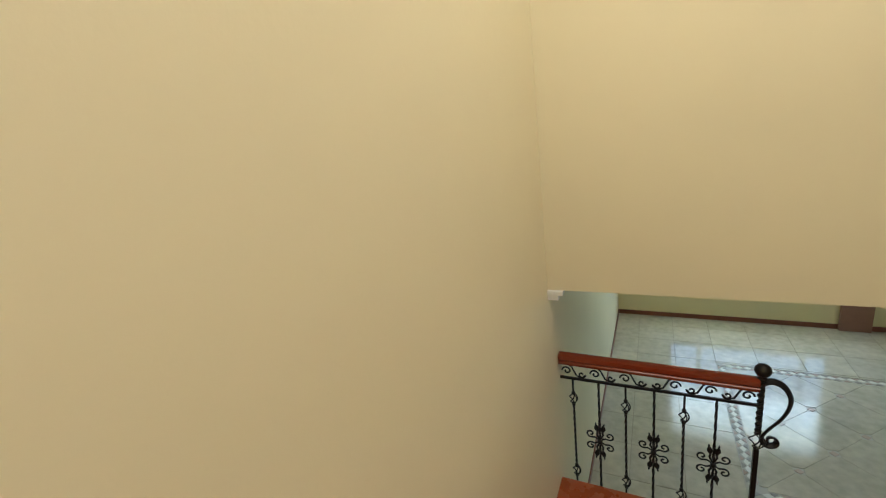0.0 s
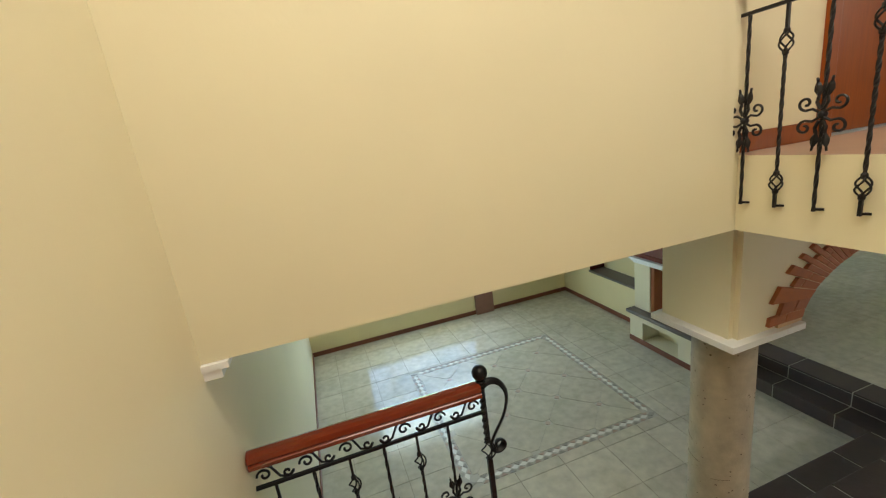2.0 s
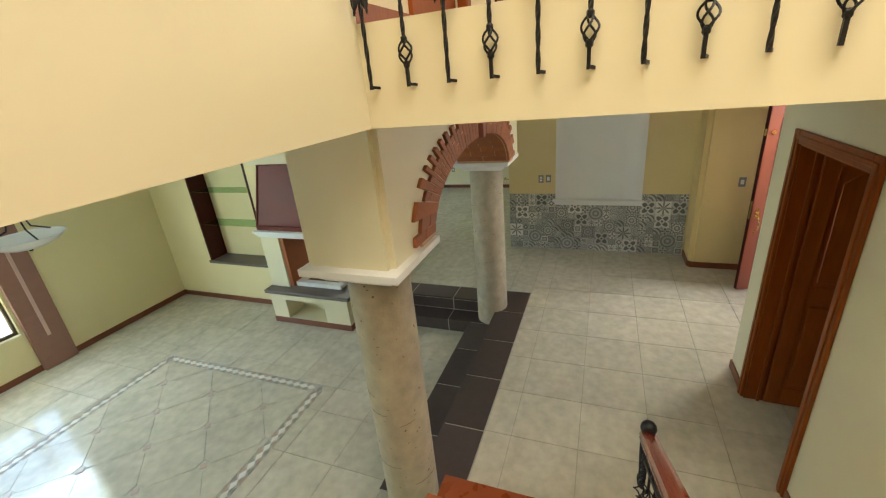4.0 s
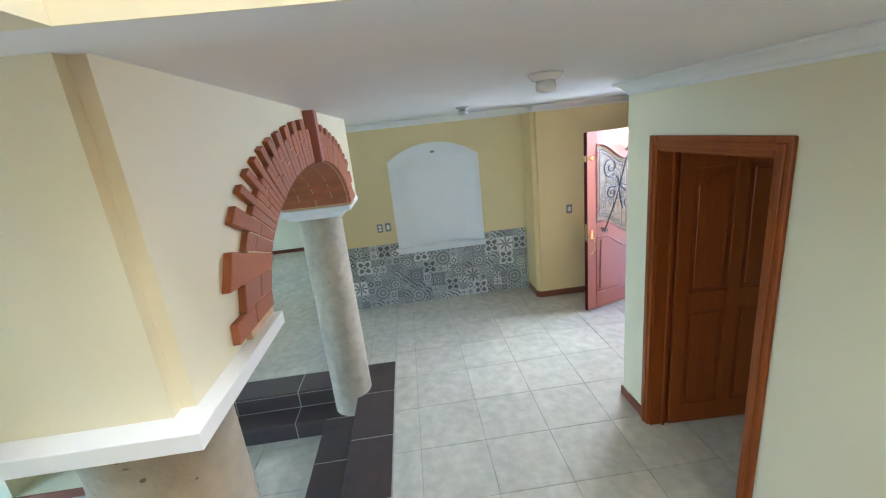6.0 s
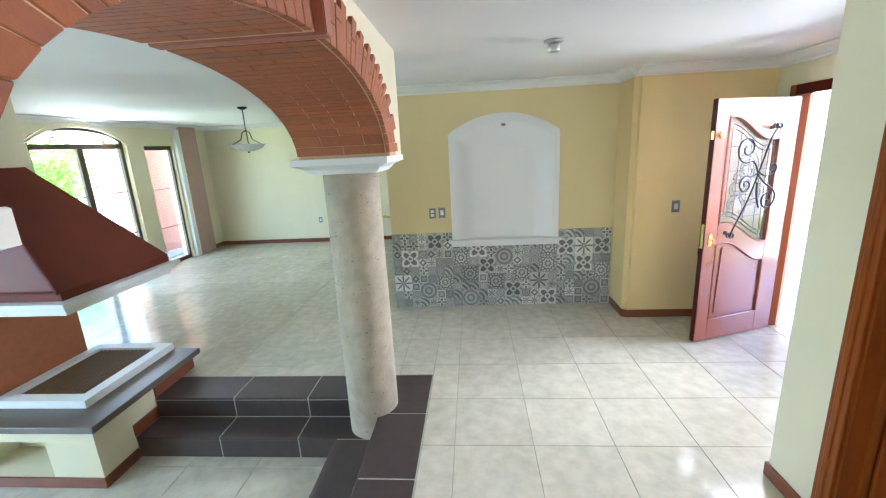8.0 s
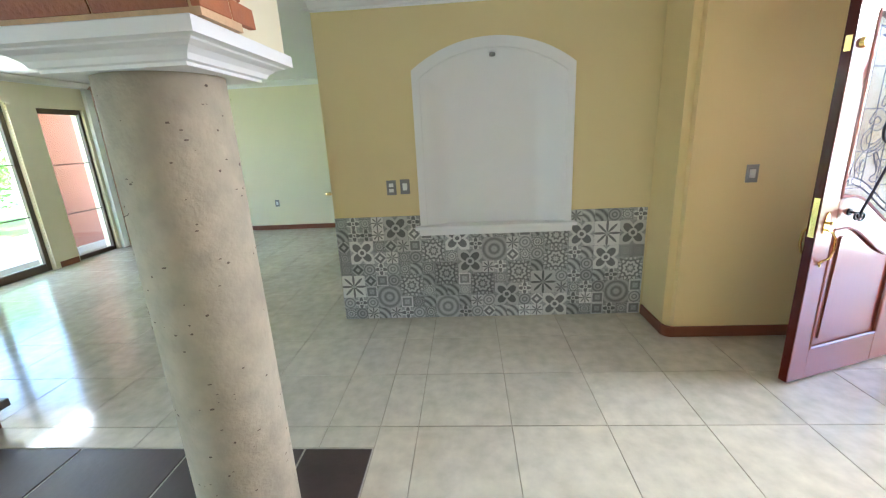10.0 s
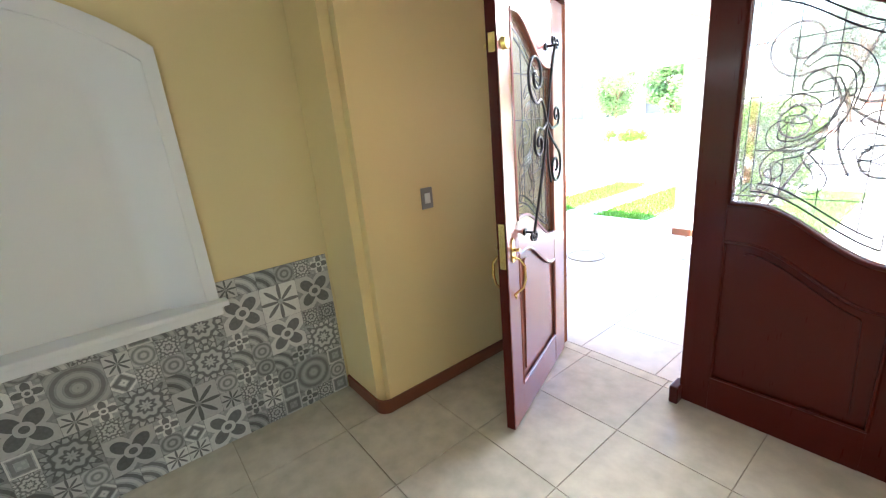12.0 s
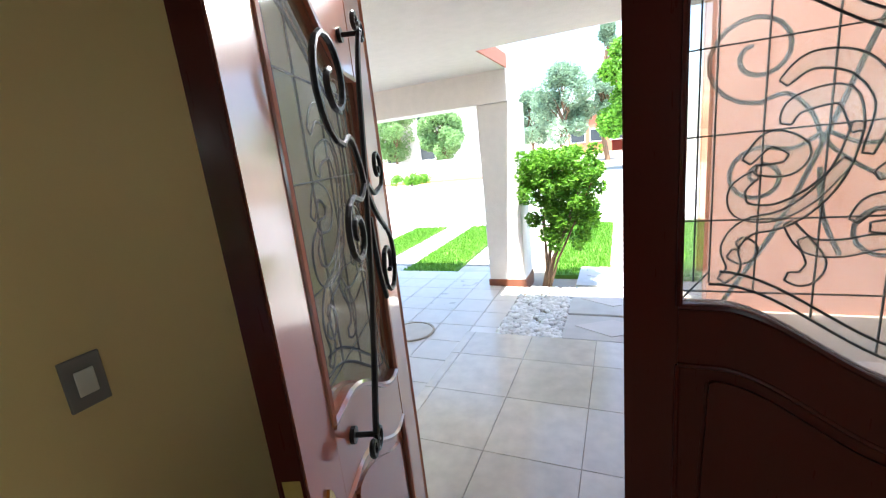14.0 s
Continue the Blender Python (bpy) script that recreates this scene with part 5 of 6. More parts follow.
part("base_tile", boxed(4.95, HX1 + 0.02, 4.17 - T, 4.17, 0.003, 0.09, 0.003), BASEBOARD, fp, "brown tile skirting")

# shelf niche in the living room
sh = thing("shelf_niche", (4.93, 6.26, NZ0), "wall niche with dark wooden sides, stone sill and glass shelves", "shelf")
for a in ((NY1 - 0.03, NY1), (NY0, NY0 + 0.03)):
    part("side", bx(mb(), 4.78, 5.078, a[0], a[1], NZ0, NZ1), DARKWOOD, sh)
part("sill", boxed(4.76, 5.078, NY0 - 0.02, NY1 + 0.02, NZ0 - 0.03, NZ0 + 0.012, 0.005), GREYSLAB, sh)
for z in (0.92, 1.42, 1.86):
    part("glass_shelf", boxed(4.80, 5.075, NY0 + 0.031, NY1 - 0.031, z, z + 0.01, 0.002), SHELFGLASS, sh, "green-edged glass shelf")

# ---- windows ----
FRAME = mat("brown_window_frame", (0.10, 0.065, 0.035), 0.4, var=0.1, scale=20)


def frame_bars(win, boxes, m=FRAME, name="bar"):
    for b in boxes:
        part(name, boxed(*b, 0.003), m, win)


win = thing("window_1", ((WX0 + WX1) / 2, FY, WZ0), "long garden window with brown metal bars", "window", kind="structure")
y0, y1 = FY + 0.05, FY + 0.09
frame_bars(win, [(WX0, WX0 + 0.05, y0, y1, WZ0, WZ1), (WX1 - 0.03, WX1, y0, y1, WZ0, WZ1), (WX0 + 0.05, WX1 - 0.03, y0, y1, WZ0, WZ0 + 0.05), (WX0 + 0.05, WX1 - 0.03, y0, y1, WZ1 - 0.04, WZ1)], name="window_frame")
frame_bars(win, [(0.90, 0.95, y0 + 0.001, y1 - 0.001, WZ0 + 0.05, WZ1 - 0.04), (2.36, 2.41, y0 + 0.001, y1 - 0.001, WZ0 + 0.05, WZ1 - 0.04)], name="mullion")
frame_bars(win, [(WX0 + 0.05, WX1 - 0.03, y0 + 0.012, y1 - 0.012, z, z + 0.014) for z in (0.82, 1.45)] + [(x, x + 0.014, y0 + 0.012, y1 - 0.012, WZ0 + 0.05, WZ1 - 0.04) for x in (1.40, 1.88)])
part("window_sill", boxed(WX0, WX1, FY - 0.01, FY + 0.05, WZ0 - 0.005, WZ0 + 0.012, 0.004), WALL, win)
p = part("pane", bx(mb(), WX0 + 0.02, WX1 - 0.02, FY + 0.068, FY + 0.072, WZ0 + 0.02, WZ1 - 0.02), GLASS, win)
p.visible_shadow = False
ROSE = mat("rosy_brown_pilaster", (0.30, 0.15, 0.105), 0.5, var=0.08, scale=9)
pier = thing("pilaster", (2.915, FY, L), "rosy brown pilaster with a pale centre strip", "pilaster", "window pilasters", "structure")
part("body", boxed(2.73, 3.10, FY - 0.07, FY - 0.001, L, C, 0.004), ROSE, pier)
part("strip", boxed(2.895, 2.935, FY - 0.078, FY - 0.069, L + 0.42, C, 0.003), mat("pale_pink_strip", (0.62, 0.42, 0.36), 0.5), pier, "pale pink strip")
pier = thing("pilaster", (9.95, DY, 0), "pale rosy pilaster with a white edge beside the dining room window", "pilaster", "window pilasters", "structure")
part("body", boxed(9.76, 10.22, DY - 0.07, DY - 0.001, 0, C, 0.004), mat("pale_rosy_pilaster", (0.52, 0.34, 0.27), 0.5, var=0.06, scale=9), pier)
part("strip", boxed(9.65, 9.759, DY - 0.06, DY - 0.001, 0, C - 0.08, 0.004), WHITE, pier, "white edge strip")

win = thing("window_2", (fxc, DY, 0), "arched french door with brown metal frame and glass panes", "french door", kind="structure")
y0, y1 = DY + 0.04, DY + 0.09
frame_bars(win, [(FX0, FX0 + 0.06, y0, y1, 0, 2.14), (FX1 - 0.06, FX1, y0, y1, 0, 2.14), (FX0 + 0.06, FX1 - 0.06, y0, y1, 2.05, 2.12)], name="window_frame")
frame_bars(win, [(fxc - 0.045, fxc + 0.045, y0 + 0.001, y1 - 0.001, 0.0, 2.05), (FX0 + 0.06, fxc - 0.045, y0 + 0.002, y1 - 0.002, 0.0, 0.10), (fxc + 0.045, FX1 - 0.06, y0 + 0.002, y1 - 0.002, 0.0, 0.10)], name="leaf_frame")
frame_bars(win, [(a, b, y0 + 0.014, y1 - 0.014, z, z + 0.014) for a, b in ((FX0 + 0.06, fxc - 0.045), (fxc + 0.045, FX1 - 0.06)) for z in (0.72, 1.38)])
bm = mb()
tube(bm, [(x, (y0 + y1) / 2, z - 0.02) for x, z in arc], 0.022, 6)
tube(bm, [(fxc + (x - fxc) * 0.6, (y0 + y1) / 2, 2.12 + (z - 2.12) * 0.55) for x, z in arc], 0.010, 6)
part("arch_bar", bm, FRAME, win)
p = part("pane", bx(mb(), FX0 + 0.03, FX1 - 0.03, y0 + 0.022, y0 + 0.026, 0.05, 2.3), GLASS, win)
p.visible_shadow = False
bm = mb()
al = seg_arch(fxc, fhw + 0.07, 2.10, 0.31)
ar = seg_arch(fxc, fhw + 0.005, 2.13, 0.215)
for i in range(len(al) - 1):
    prism(bm, [al[i], al[i + 1], ar[i + 1], ar[i]], "y", DY - 0.02, DY + 0.01)
for a in ((FX0 - 0.07, FX0 - 0.005), (FX1 + 0.005, FX1 + 0.07)):
    bx(bm, *a, DY - 0.02, DY + 0.01, 0, 2.11)
part("surround", bm, WALL, win)
win = thing("window_3", ((GX0 + GX1) / 2, DY, 0), "tall narrow window with brown bars and rosy curtain light", "window", kind="structure")
frame_bars(win, [(GX0, GX0 + 0.04, y0, y1, 0, 2.09), (GX1 - 0.04, GX1, y0, y1, 0, 2.09), (GX0 + 0.04, GX1 - 0.04, y0, y1, 2.02, 2.09), (GX0 + 0.04, GX1 - 0.04, y0, y1, 0, 0.06)], name="window_frame")
frame_bars(win, [(GX0 + 0.04, GX1 - 0.04, y0 + 0.014, y1 - 0.014, z, z + 0.014) for z in (0.66, 1.34)])
p = part("pane", bx(mb(), GX0 + 0.02, GX1 - 0.02, y0 + 0.022, y0 + 0.026, 0.03, 2.06), GLASS, win)
p.visible_shadow = False

# door in the side wall of the dining room, with its brass handle
dd = thing("door_6", (7.4, 2.53, 0), "dark wooden door at the end of the tiled wall with a brass lever", "door", kind="structure")
part("leaf", boxed(6.97, 7.77, 2.521, 2.56, 0.005, 2.05, 0.004), DARKWOOD, dd)
bm = mb()
tube(bm, [(7.05, 2.56, 1.05), (7.05, 2.61, 1.05), (7.05, 2.655, 1.05), (7.06, 2.668, 1.05), (7.17, 2.67, 1.045)], 0.010, 8)
part("lever", bm, BRASS, dd, "brass lever handle")

# ---- lamps (all switched off) ----
OPAL = mat("opal_lamp_glass", (0.80, 0.79, 0.76), 0.25, var=0.04, scale=9)
CHROME = mat("brushed_steel", (0.55, 0.55, 0.56), 0.3, metal=1.0)
lamp = thing("ceiling_lamp", (3.09, 0.985, C), "flush ceiling lamp with a frosted glass bowl", "ceiling lamp")
part("plate", lathe(mb(), [(0.07, C - 0.001), (0.07, C - 0.008), (0.055, C - 0.025), (0.042, C - 0.03)], 3.09, 0.985, 28), OPAL, lamp, soft=True)
part("bowl", lathe(mb(), [(0.036, C - 0.029), (0.042, C - 0.05), (0.038, C - 0.068), (0.015, C - 0.075)], 3.09, 0.985, 28), OPAL, lamp, soft=True)
lamp = thing("ceiling_spot", (5.11, 1.04, C), "small steel ceiling spotlight", "ceiling lamp")
part("rose", lathe(mb(), [(0.06, C - 0.001), (0.06, C - 0.012), (0.03, C - 0.02)], 5.11, 1.04, 20), CHROME, lamp, soft=True)
part("head", lathe(mb(), [(0.02, C - 0.019), (0.035, C - 0.03), (0.038, C - 0.065), (0.03, C - 0.07)], 5.11, 1.04, 20), CHROME, lamp, soft=True)


def pendant(x, y, ztop, zb, r, label):
    t = thing("pendant_lamp", (x, y, ztop), label, "pendant lamp", "bowl pendants")
    part("canopy", lathe(mb(), [(0.06, ztop - 0.001), (0.055, ztop - 0.02), (0.015, ztop - 0.035)], x, y, 18), IRON, t, soft=True)
    bm = mb()
    tube(bm, [(x, y, ztop - 0.03), (x, y, zb + 0.26)], 0.006, 8)
    part("stem", bm, IRON, t)
    for k in range(3):
        a = 2 * math.pi * k / 3 + 0.4
        bm = mb()
        tube(bm, [(x, y, zb + 0.27), (x + 0.05 * math.cos(a), y + 0.05 * math.sin(a), zb + 0.24), (x + 0.08 * math.cos(a), y + 0.08 * math.sin(a), zb + 0.15), (x + r * 0.97 * math.cos(a), y + r * 0.97 * math.sin(a), zb + 0.085)], 0.006, 6)
        part("arm", bm, IRON, t)
    part("bowl", lathe(mb(), [(0.02, zb), (r * 0.45, zb + 0.012), (r * 0.8, zb + 0.045), (r, zb + 0.085), (r + 0.006, zb + 0.092), (r - 0.01, zb + 0.09), (r * 0.75, zb + 0.05), (0.02, zb + 0.01)], x, y, 36), OPAL, t, "alabaster glass bowl", soft=True)
    part("finial", ball(mb(), (x, y, zb - 0.008), 0.014), IRON, t)


pendant(7.62, 4.52, C, 1.90, 0.215, "dining pendant lamp with an alabaster glass bowl on iron arms")
pendant(2.10, 5.05, C, 1.74, 0.23, "living room pendant lamp with an alabaster glass bowl on iron arms")

# ---- outdoors ----
EARTH = mat("sandy_earth", (0.40, 0.33, 0.25), 0.95, var=0.15, scale=4, var2=0.1, scale2=0.6, bump=0.3, bump_scale=20)
ROAD = mat("pale_concrete_road", (0.60, 0.58, 0.55), 0.9, var=0.05, scale=5, var2=0.05)
bm = mb()
GZ = -0.12
for x0, x1, y0, y1 in ((-200, 200, -240, -1.37), (-200, -0.53, -1.37, 7.9), (10.8, 200, -1.37, 7.9), (-200, 200, 7.9, 200)):
    bm.faces.new([bm.verts.new(p) for p in ((x0, y0, GZ), (x1, y0, GZ), (x1, y1, GZ), (x0, y1, GZ))])
bmesh.ops.remove_doubles(bm, verts=bm.verts[:], dist=0.001)
structure("ground", bm, EARTH, "sandy earth round the house", "ground")
structure("road", bx(mb(), -60, 80, -22, -8.35, GZ - 0.05, GZ + 0.03), ROAD, "pale concrete street in full sun", "road")
porch = structure("pavement_porch", bx(mb(), 2.0, 6.57, -3.121, -1.37, -0.149, -0.006), GROUT, "beige ceramic tiles of the entrance porch", "pavement")
carport = structure("pavement_carport", bx(bx(mb(), 6.575, 14.0, -4.95, -1.38, -0.2, -0.035), 6.335, 6.575, -4.95, -3.122, -0.2, -0.035), GROUT, "smaller beige tiles of the carport floor", "pavement")
PORCHTILE = mat("pale_carport_tile", (0.62, 0.58, 0.53), 0.3, var=0.06, scale=9, random_var=0.06)
# same beige tile as indoors, paled to carry the porch's brighter daylight
ENTRYTILE = mat("daylit_beige_tile", (0.62, 0.57, 0.49), 0.16, var=0.10, scale=11, var2=0.05, scale2=2.2, random_var=0.04, tint=(0.70, 0.66, 0.59), bump=0.02, bump_scale=12)
lay(porch, 2.0, 6.57, -3.12, -1.30, 5.50, -1.732, 0.497, 0.001, material=ENTRYTILE)
lay(carport, 6.578, 11.5, -4.95, -1.38, 6.578, -4.95, 0.33, -0.03, 0.006, PORCHTILE)
lay(carport, 6.335, 6.578, -4.41, -3.125, 6.335, -4.95, 0.33, -0.03, 0.006, PORCHTILE)
cover = thing("manhole_cover", (7.10, -3.08, -0.03), "round grey concrete cover set in the carport tiles", "manhole cover")
part("lid", lathe(mb(), [(0.185, -0.034), (0.185, -0.024), (0.180, -0.021), (0.02, -0.020)], 7.10, -3.08, 40), CONCRETE, cover)
part("rim", lathe(mb(), [(0.190, -0.034), (0.190, -0.019), (0.208, -0.019), (0.210, -0.034)], 7.10, -3.08, 40), GROUT, cover, "grey rim of the cover")
# porch roof
bm = bx(mb(), 2.0, 6.39, -3.42, -1.37, 2.315, 2.55)
bx(bm, 6.39, 14.0, -4.40, -1.37, 2.315, 2.55)
structure("ceiling_porch", bm, STUCCO, "rough white stucco porch ceiling", "ceiling")
beam = structure("wall_porch_beam", bx(mb(), 6.39, 14.0, -4.75, -4.40, 2.0, 2.55), STUCCO, "white stucco beam of the porch", "beam")
TERRA = mat("terracotta_edge", (0.45, 0.16, 0.09), 0.7)
structure("trim_porch_edge", bx(mb(), 6.372, 6.389, -4.41, -3.42, 2.318, 2.45), TERRA, "terracotta coloured edge of the porch roof", "trim")
pil = thing("porch_pillar", (6.52, -4.62, GZ), "white stucco porch pillar with a brown tile foot", "pillar", kind="structure")
part("shaft", boxed(6.32, 6.74, -4.86, -4.43, GZ, 1.999, 0.015), STUCCO, pil)
part("foot_tile", boxed(6.31, 6.75, -4.87, -4.42, GZ, 0.05, 0.004), BASEBOARD, pil, "brown tile foot")
# neighbouring rosy wall beside the entrance, seen through the leaded glass
PINK = mat("rosy_outdoor_paint", (0.42, 0.19, 0.13), 0.8, var=0.05, scale=4, bump=0.2)
structure("wall_porch_side", bx(mb(), 1.5, 4.60, -4.4, -4.2, GZ, 3.2), PINK, "rosy painted side wall of the porch", "wall")
# slabs and pebbles
bed = structure("pavement_bed", bx(mb(), 5.78, 6.33, -4.42, -3.13, GZ, -0.05), EARTH, "earth bed in front of the porch", "ground")
for k, (a, b) in enumerate(((-3.66, -3.17), (-4.44, -3.70), (-5.2, -4.50))):
    sl = thing("paving_slab", (5.45, (a + b) / 2, -0.05), "grey concrete paving slab with a pale diamond", "paving slab", "paving slabs")
    part("slab", boxed(5.0, 5.78, a, b, GZ, -0.02, 0.008), CONCRETE, sl)
    cx, cy = 5.39, (a + b) / 2
    part("diamond", prism(mb(), [(cx - 0.3, cy), (cx, cy - 0.17), (cx + 0.3, cy), (cx, cy + 0.17)], "z", -0.021, -0.014), mat("pale_slab_diamond", (0.62, 0.58, 0.55), 0.8), sl, "pale diamond")
PEB = bpy.data.materials.new("white_pebbles")
PEB.use_nodes = True
nt = PEB.node_tree
gi = nt.nodes.new("ShaderNodeNewGeometry")
rmp = nt.nodes.new("ShaderNodeValToRGB")
rmp.color_ramp.elements[0].color, rmp.color_ramp.elements[1].color = (0.58, 0.56, 0.53, 1), (0.90, 0.89, 0.87, 1)
nt.links.new(gi.outputs["Random Per Island"], rmp.inputs[0])
nt.links.new(rmp.outputs[0], nt.nodes["Principled BSDF"].inputs["Base Color"])
nt.nodes["Principled BSDF"].inputs["Roughness"].default_value = 0.7
rg = random.Random(3)
verts, faces = [], []
base = mb()
bmesh.ops.create_icosphere(base, subdivisions=1, radius=1)
bv, bf = [v.co.copy() for v in base.verts], [[v.index for v in f.verts] for f in base.faces]
base.free()
for k in range(900):
    x, y = rg.uniform(5.79, 6.32), rg.uniform(-4.40, -3.15)
    s = rg.uniform(0.016, 0.034)
    o, rz = len(verts), rg.uniform(0, 6)
    for v in bv:
        px, py = v.x * 1.3 * math.cos(rz) - v.y * math.sin(rz), v.x * 1.3 * math.sin(rz) + v.y * math.cos(rz)
        verts.append((x + s * px, y + s * py, -0.04 + rg.uniform(0, 0.004) + s * 0.6 * v.z + 0.012))
    faces += [[o + i for i in f] for f in bf]
me = bpy.data.meshes.new("pebbles")
me.from_pydata(verts, [], faces)
me.materials.append(PEB)
tagged(new("pebbles", smooth(me)), "white rounded pebbles in the bed", "pebbles", "", "stuff")


# ---- plants ----
def leaf_mat(name, a, b):
    m = bpy.data.materials.new(name)
    m.use_nodes = True
    nt = m.node_tree
    p = nt.nodes["Principled BSDF"]
    gi, rm = nt.nodes.new("ShaderNodeNewGeometry"), nt.nodes.new("ShaderNodeValToRGB")
    rm.color_ramp.elements[0].color, rm.color_ramp.elements[1].color = (*a, 1), (*b, 1)
    nt.links.new(gi.outputs["Random Per Island"], rm.inputs[0])
    nt.links.new(rm.outputs[0], p.inputs["Base Color"])
    p.inputs["Roughness"].default_value = 0.5
    tr, ad, out = nt.nodes.new("ShaderNodeBsdfTranslucent"), nt.nodes.new("ShaderNodeMixShader"), nt.nodes["Material Output"]
    nt.links.new(rm.outputs[0], tr.inputs[0])
    ad.inputs[0].default_value = 0.4
    nt.links.new(p.outputs[0], ad.inputs[1])
    nt.links.new(tr.outputs[0], ad.inputs[2])
    nt.links.new(ad.outputs[0], out.inputs[0])
    return m


LEAF = leaf_mat("bright_green_leaves", (0.08, 0.22, 0.013), (0.22, 0.45, 0.035))
BLADE = leaf_mat("lawn_blades", (0.08, 0.21, 0.015), (0.19, 0.38, 0.035))
# street tree colours are paled: distance haze is mixed into the leaves
LEAF2 = leaf_mat("hazy_tree_leaves", (0.18, 0.32, 0.11), (0.34, 0.50, 0.20))
LEAF3 = leaf_mat("hazy_blue_green_leaves", (0.20, 0.30, 0.20), (0.34, 0.46, 0.30))
BARK = mat("brown_bark", (0.20, 0.12, 0.07), 0.9, var=0.15, scale=30, bump=0.4)


def leaves(name, centres, count, size, material, parent, seed):
    """A crown of many small folded leaves, thick round the given centres (x, y, z, radius)."""
    rg = random.Random(seed)
    vs, fs = [], []
    for k in range(count):
        cx, cy, cz, r = rg.choice(centres)
        d = Vector((rg.gauss(0, 1), rg.gauss(0, 1), rg.gauss(0, 1))).normalized() * r * rg.uniform(0.35, 1.0) ** 0.5
        p = Vector((cx, cy, cz)) + d
        a = Vector((rg.gauss(0, 1), rg.gauss(0, 1), rg.gauss(0, 0.6))).normalized()
        b = a.orthogonal().normalized()
        b = (Matrix.Rotation(rg.uniform(0, 6.28), 3, a) @ b)
        s = size * rg.uniform(0.6, 1.3)
        o = len(vs)
        n = a.cross(b) * s * 0.25
        vs += [p - a * s, p + b * s * 0.45 + n, p + a * s, p - b * s * 0.45 + n]
        fs += [(o, o + 1, o + 2), (o, o + 2, o + 3)]
    off = world_of(parent)
    me = bpy.data.meshes.new(name)
    me.from_pydata([v - off for v in vs], [], fs)
    me.materials.append(material)
    ob = new(name, me)
    ob.parent = parent
    return ob


def stem(name, pts, r0, r1, parent):
    bm = mb()
    tube(bm, pts, r0, 7, 1.0, [r0 + (r1 - r0) * k / (len(pts) - 1) for k in range(len(pts))])
    return part(name, bm, BARK, parent)


bush = thing("clipped_bush", (6.11, -4.49, -0.05), "box-clipped bright green bush with a flat top on bare brown stems", "bush")
rg = random.Random(8)
for k in range(11):
    x1, y1, z1 = 5.90 + rg.uniform(-0.38, 0.38), -4.52 + rg.uniform(-0.28, 0.25), rg.uniform(0.95, 1.35)
    x0, y0 = 6.09 + rg.uniform(-0.05, 0.05), -4.49 + rg.uniform(-0.04, 0.04)
    stem("stem", [(x0, y0, -0.07), (x0 + (x1 - x0) * 0.22, y0 + (y1 - y0) * 0.2, 0.28), (x0 + (x1 - x0) * 0.6, y0 + (y1 - y0) * 0.55, z1 * 0.6), (x1, y1, z1)], 0.017, 0.005, bush)
cl = []
for k in range(190):
    z = rg.uniform(0.0, 1.0) ** 0.62
    w = 0.20 + 0.19 * min(1, z * 1.9)
    low = 0.30 + 0.18 * rg.random()
    cl.append((5.905 - 0.05 * (1 - z) + rg.uniform(-w, w), -4.50 + rg.uniform(-w, w) * 0.85, low + (1.43 - low) * z, 0.075))
leaves("crown", cl, 15000, 0.027, LEAF, bush, 5)


def tree(x, y, h, r, material, label, seed, count=14000, size=0.11):
    rg = random.Random(seed)
    t = thing("tree", (x, y, GZ), label, "tree", "street trees")
    stem("trunk", [(x, y, GZ), (x + 0.05 * h * rg.uniform(-1, 1), y, h * 0.25), (x + 0.06 * h * rg.uniform(-1, 1), y, h * 0.55), (x, y, h * 0.8)], 0.022 * h, 0.008 * h, t)
    cl = []
    for k in range(26):
        a, zz = rg.uniform(0, 6.28), rg.uniform(0.32, 0.98)
        rad = r * math.sin(math.pi * min(1, max(0.08, (zz - 0.2) / 0.82))) * rg.uniform(0.35, 0.9)
        c = (x + rad * math.cos(a), y + rad * math.sin(a), h * zz)
        stem("limb", [(x, y, h * zz * 0.6), ((x + c[0]) / 2, (y + c[1]) / 2, h * zz * 0.85), c], 0.007 * h, 0.003 * h, t)
        cl.append((*c, r * rg.uniform(0.25, 0.42)))
    leaves("crown", cl, count, size, material, t, seed + 1)
    return t


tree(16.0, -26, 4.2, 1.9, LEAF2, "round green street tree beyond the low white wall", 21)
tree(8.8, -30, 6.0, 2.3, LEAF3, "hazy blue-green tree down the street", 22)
tree(6.1, -31, 8.6, 1.2, LEAF3, "tall narrow conifer in the distance, haze put into its pale colour", 23)
tree(4.9, -22, 5.3, 1.8, LEAF, "bright green young tree beside the street", 24)
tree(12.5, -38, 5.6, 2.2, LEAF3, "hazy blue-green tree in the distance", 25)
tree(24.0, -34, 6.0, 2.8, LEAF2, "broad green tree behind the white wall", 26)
hedge = thing("low_hedge", (15.6, -19.9, GZ), "low clipped bright green hedge", "hedge")
rg = random.Random(2)
leaves("crown", [(14.6 + rg.uniform(0, 2.0), -19.9 + rg.uniform(-0.3, 0.3), 0.15 + rg.uniform(0, 0.35), 0.22) for k in range(40)], 3000, 0.06, LEAF, hedge, 6)
stem("stem", [(15.6, -19.9, GZ), (15.6, -19.9, 0.3)], 0.04, 0.02, hedge)
wl = structure("wall_street", bx(mb(), 8.0, 45, -22.3, -22.0, GZ, 1.15), STUCCO, "low white garden wall across the street", "wall")
part("base_band", bx(mb(), 7.99, 45.01, -22.0, -21.97, GZ, 0.05), TERRA, wl, "terracotta band")


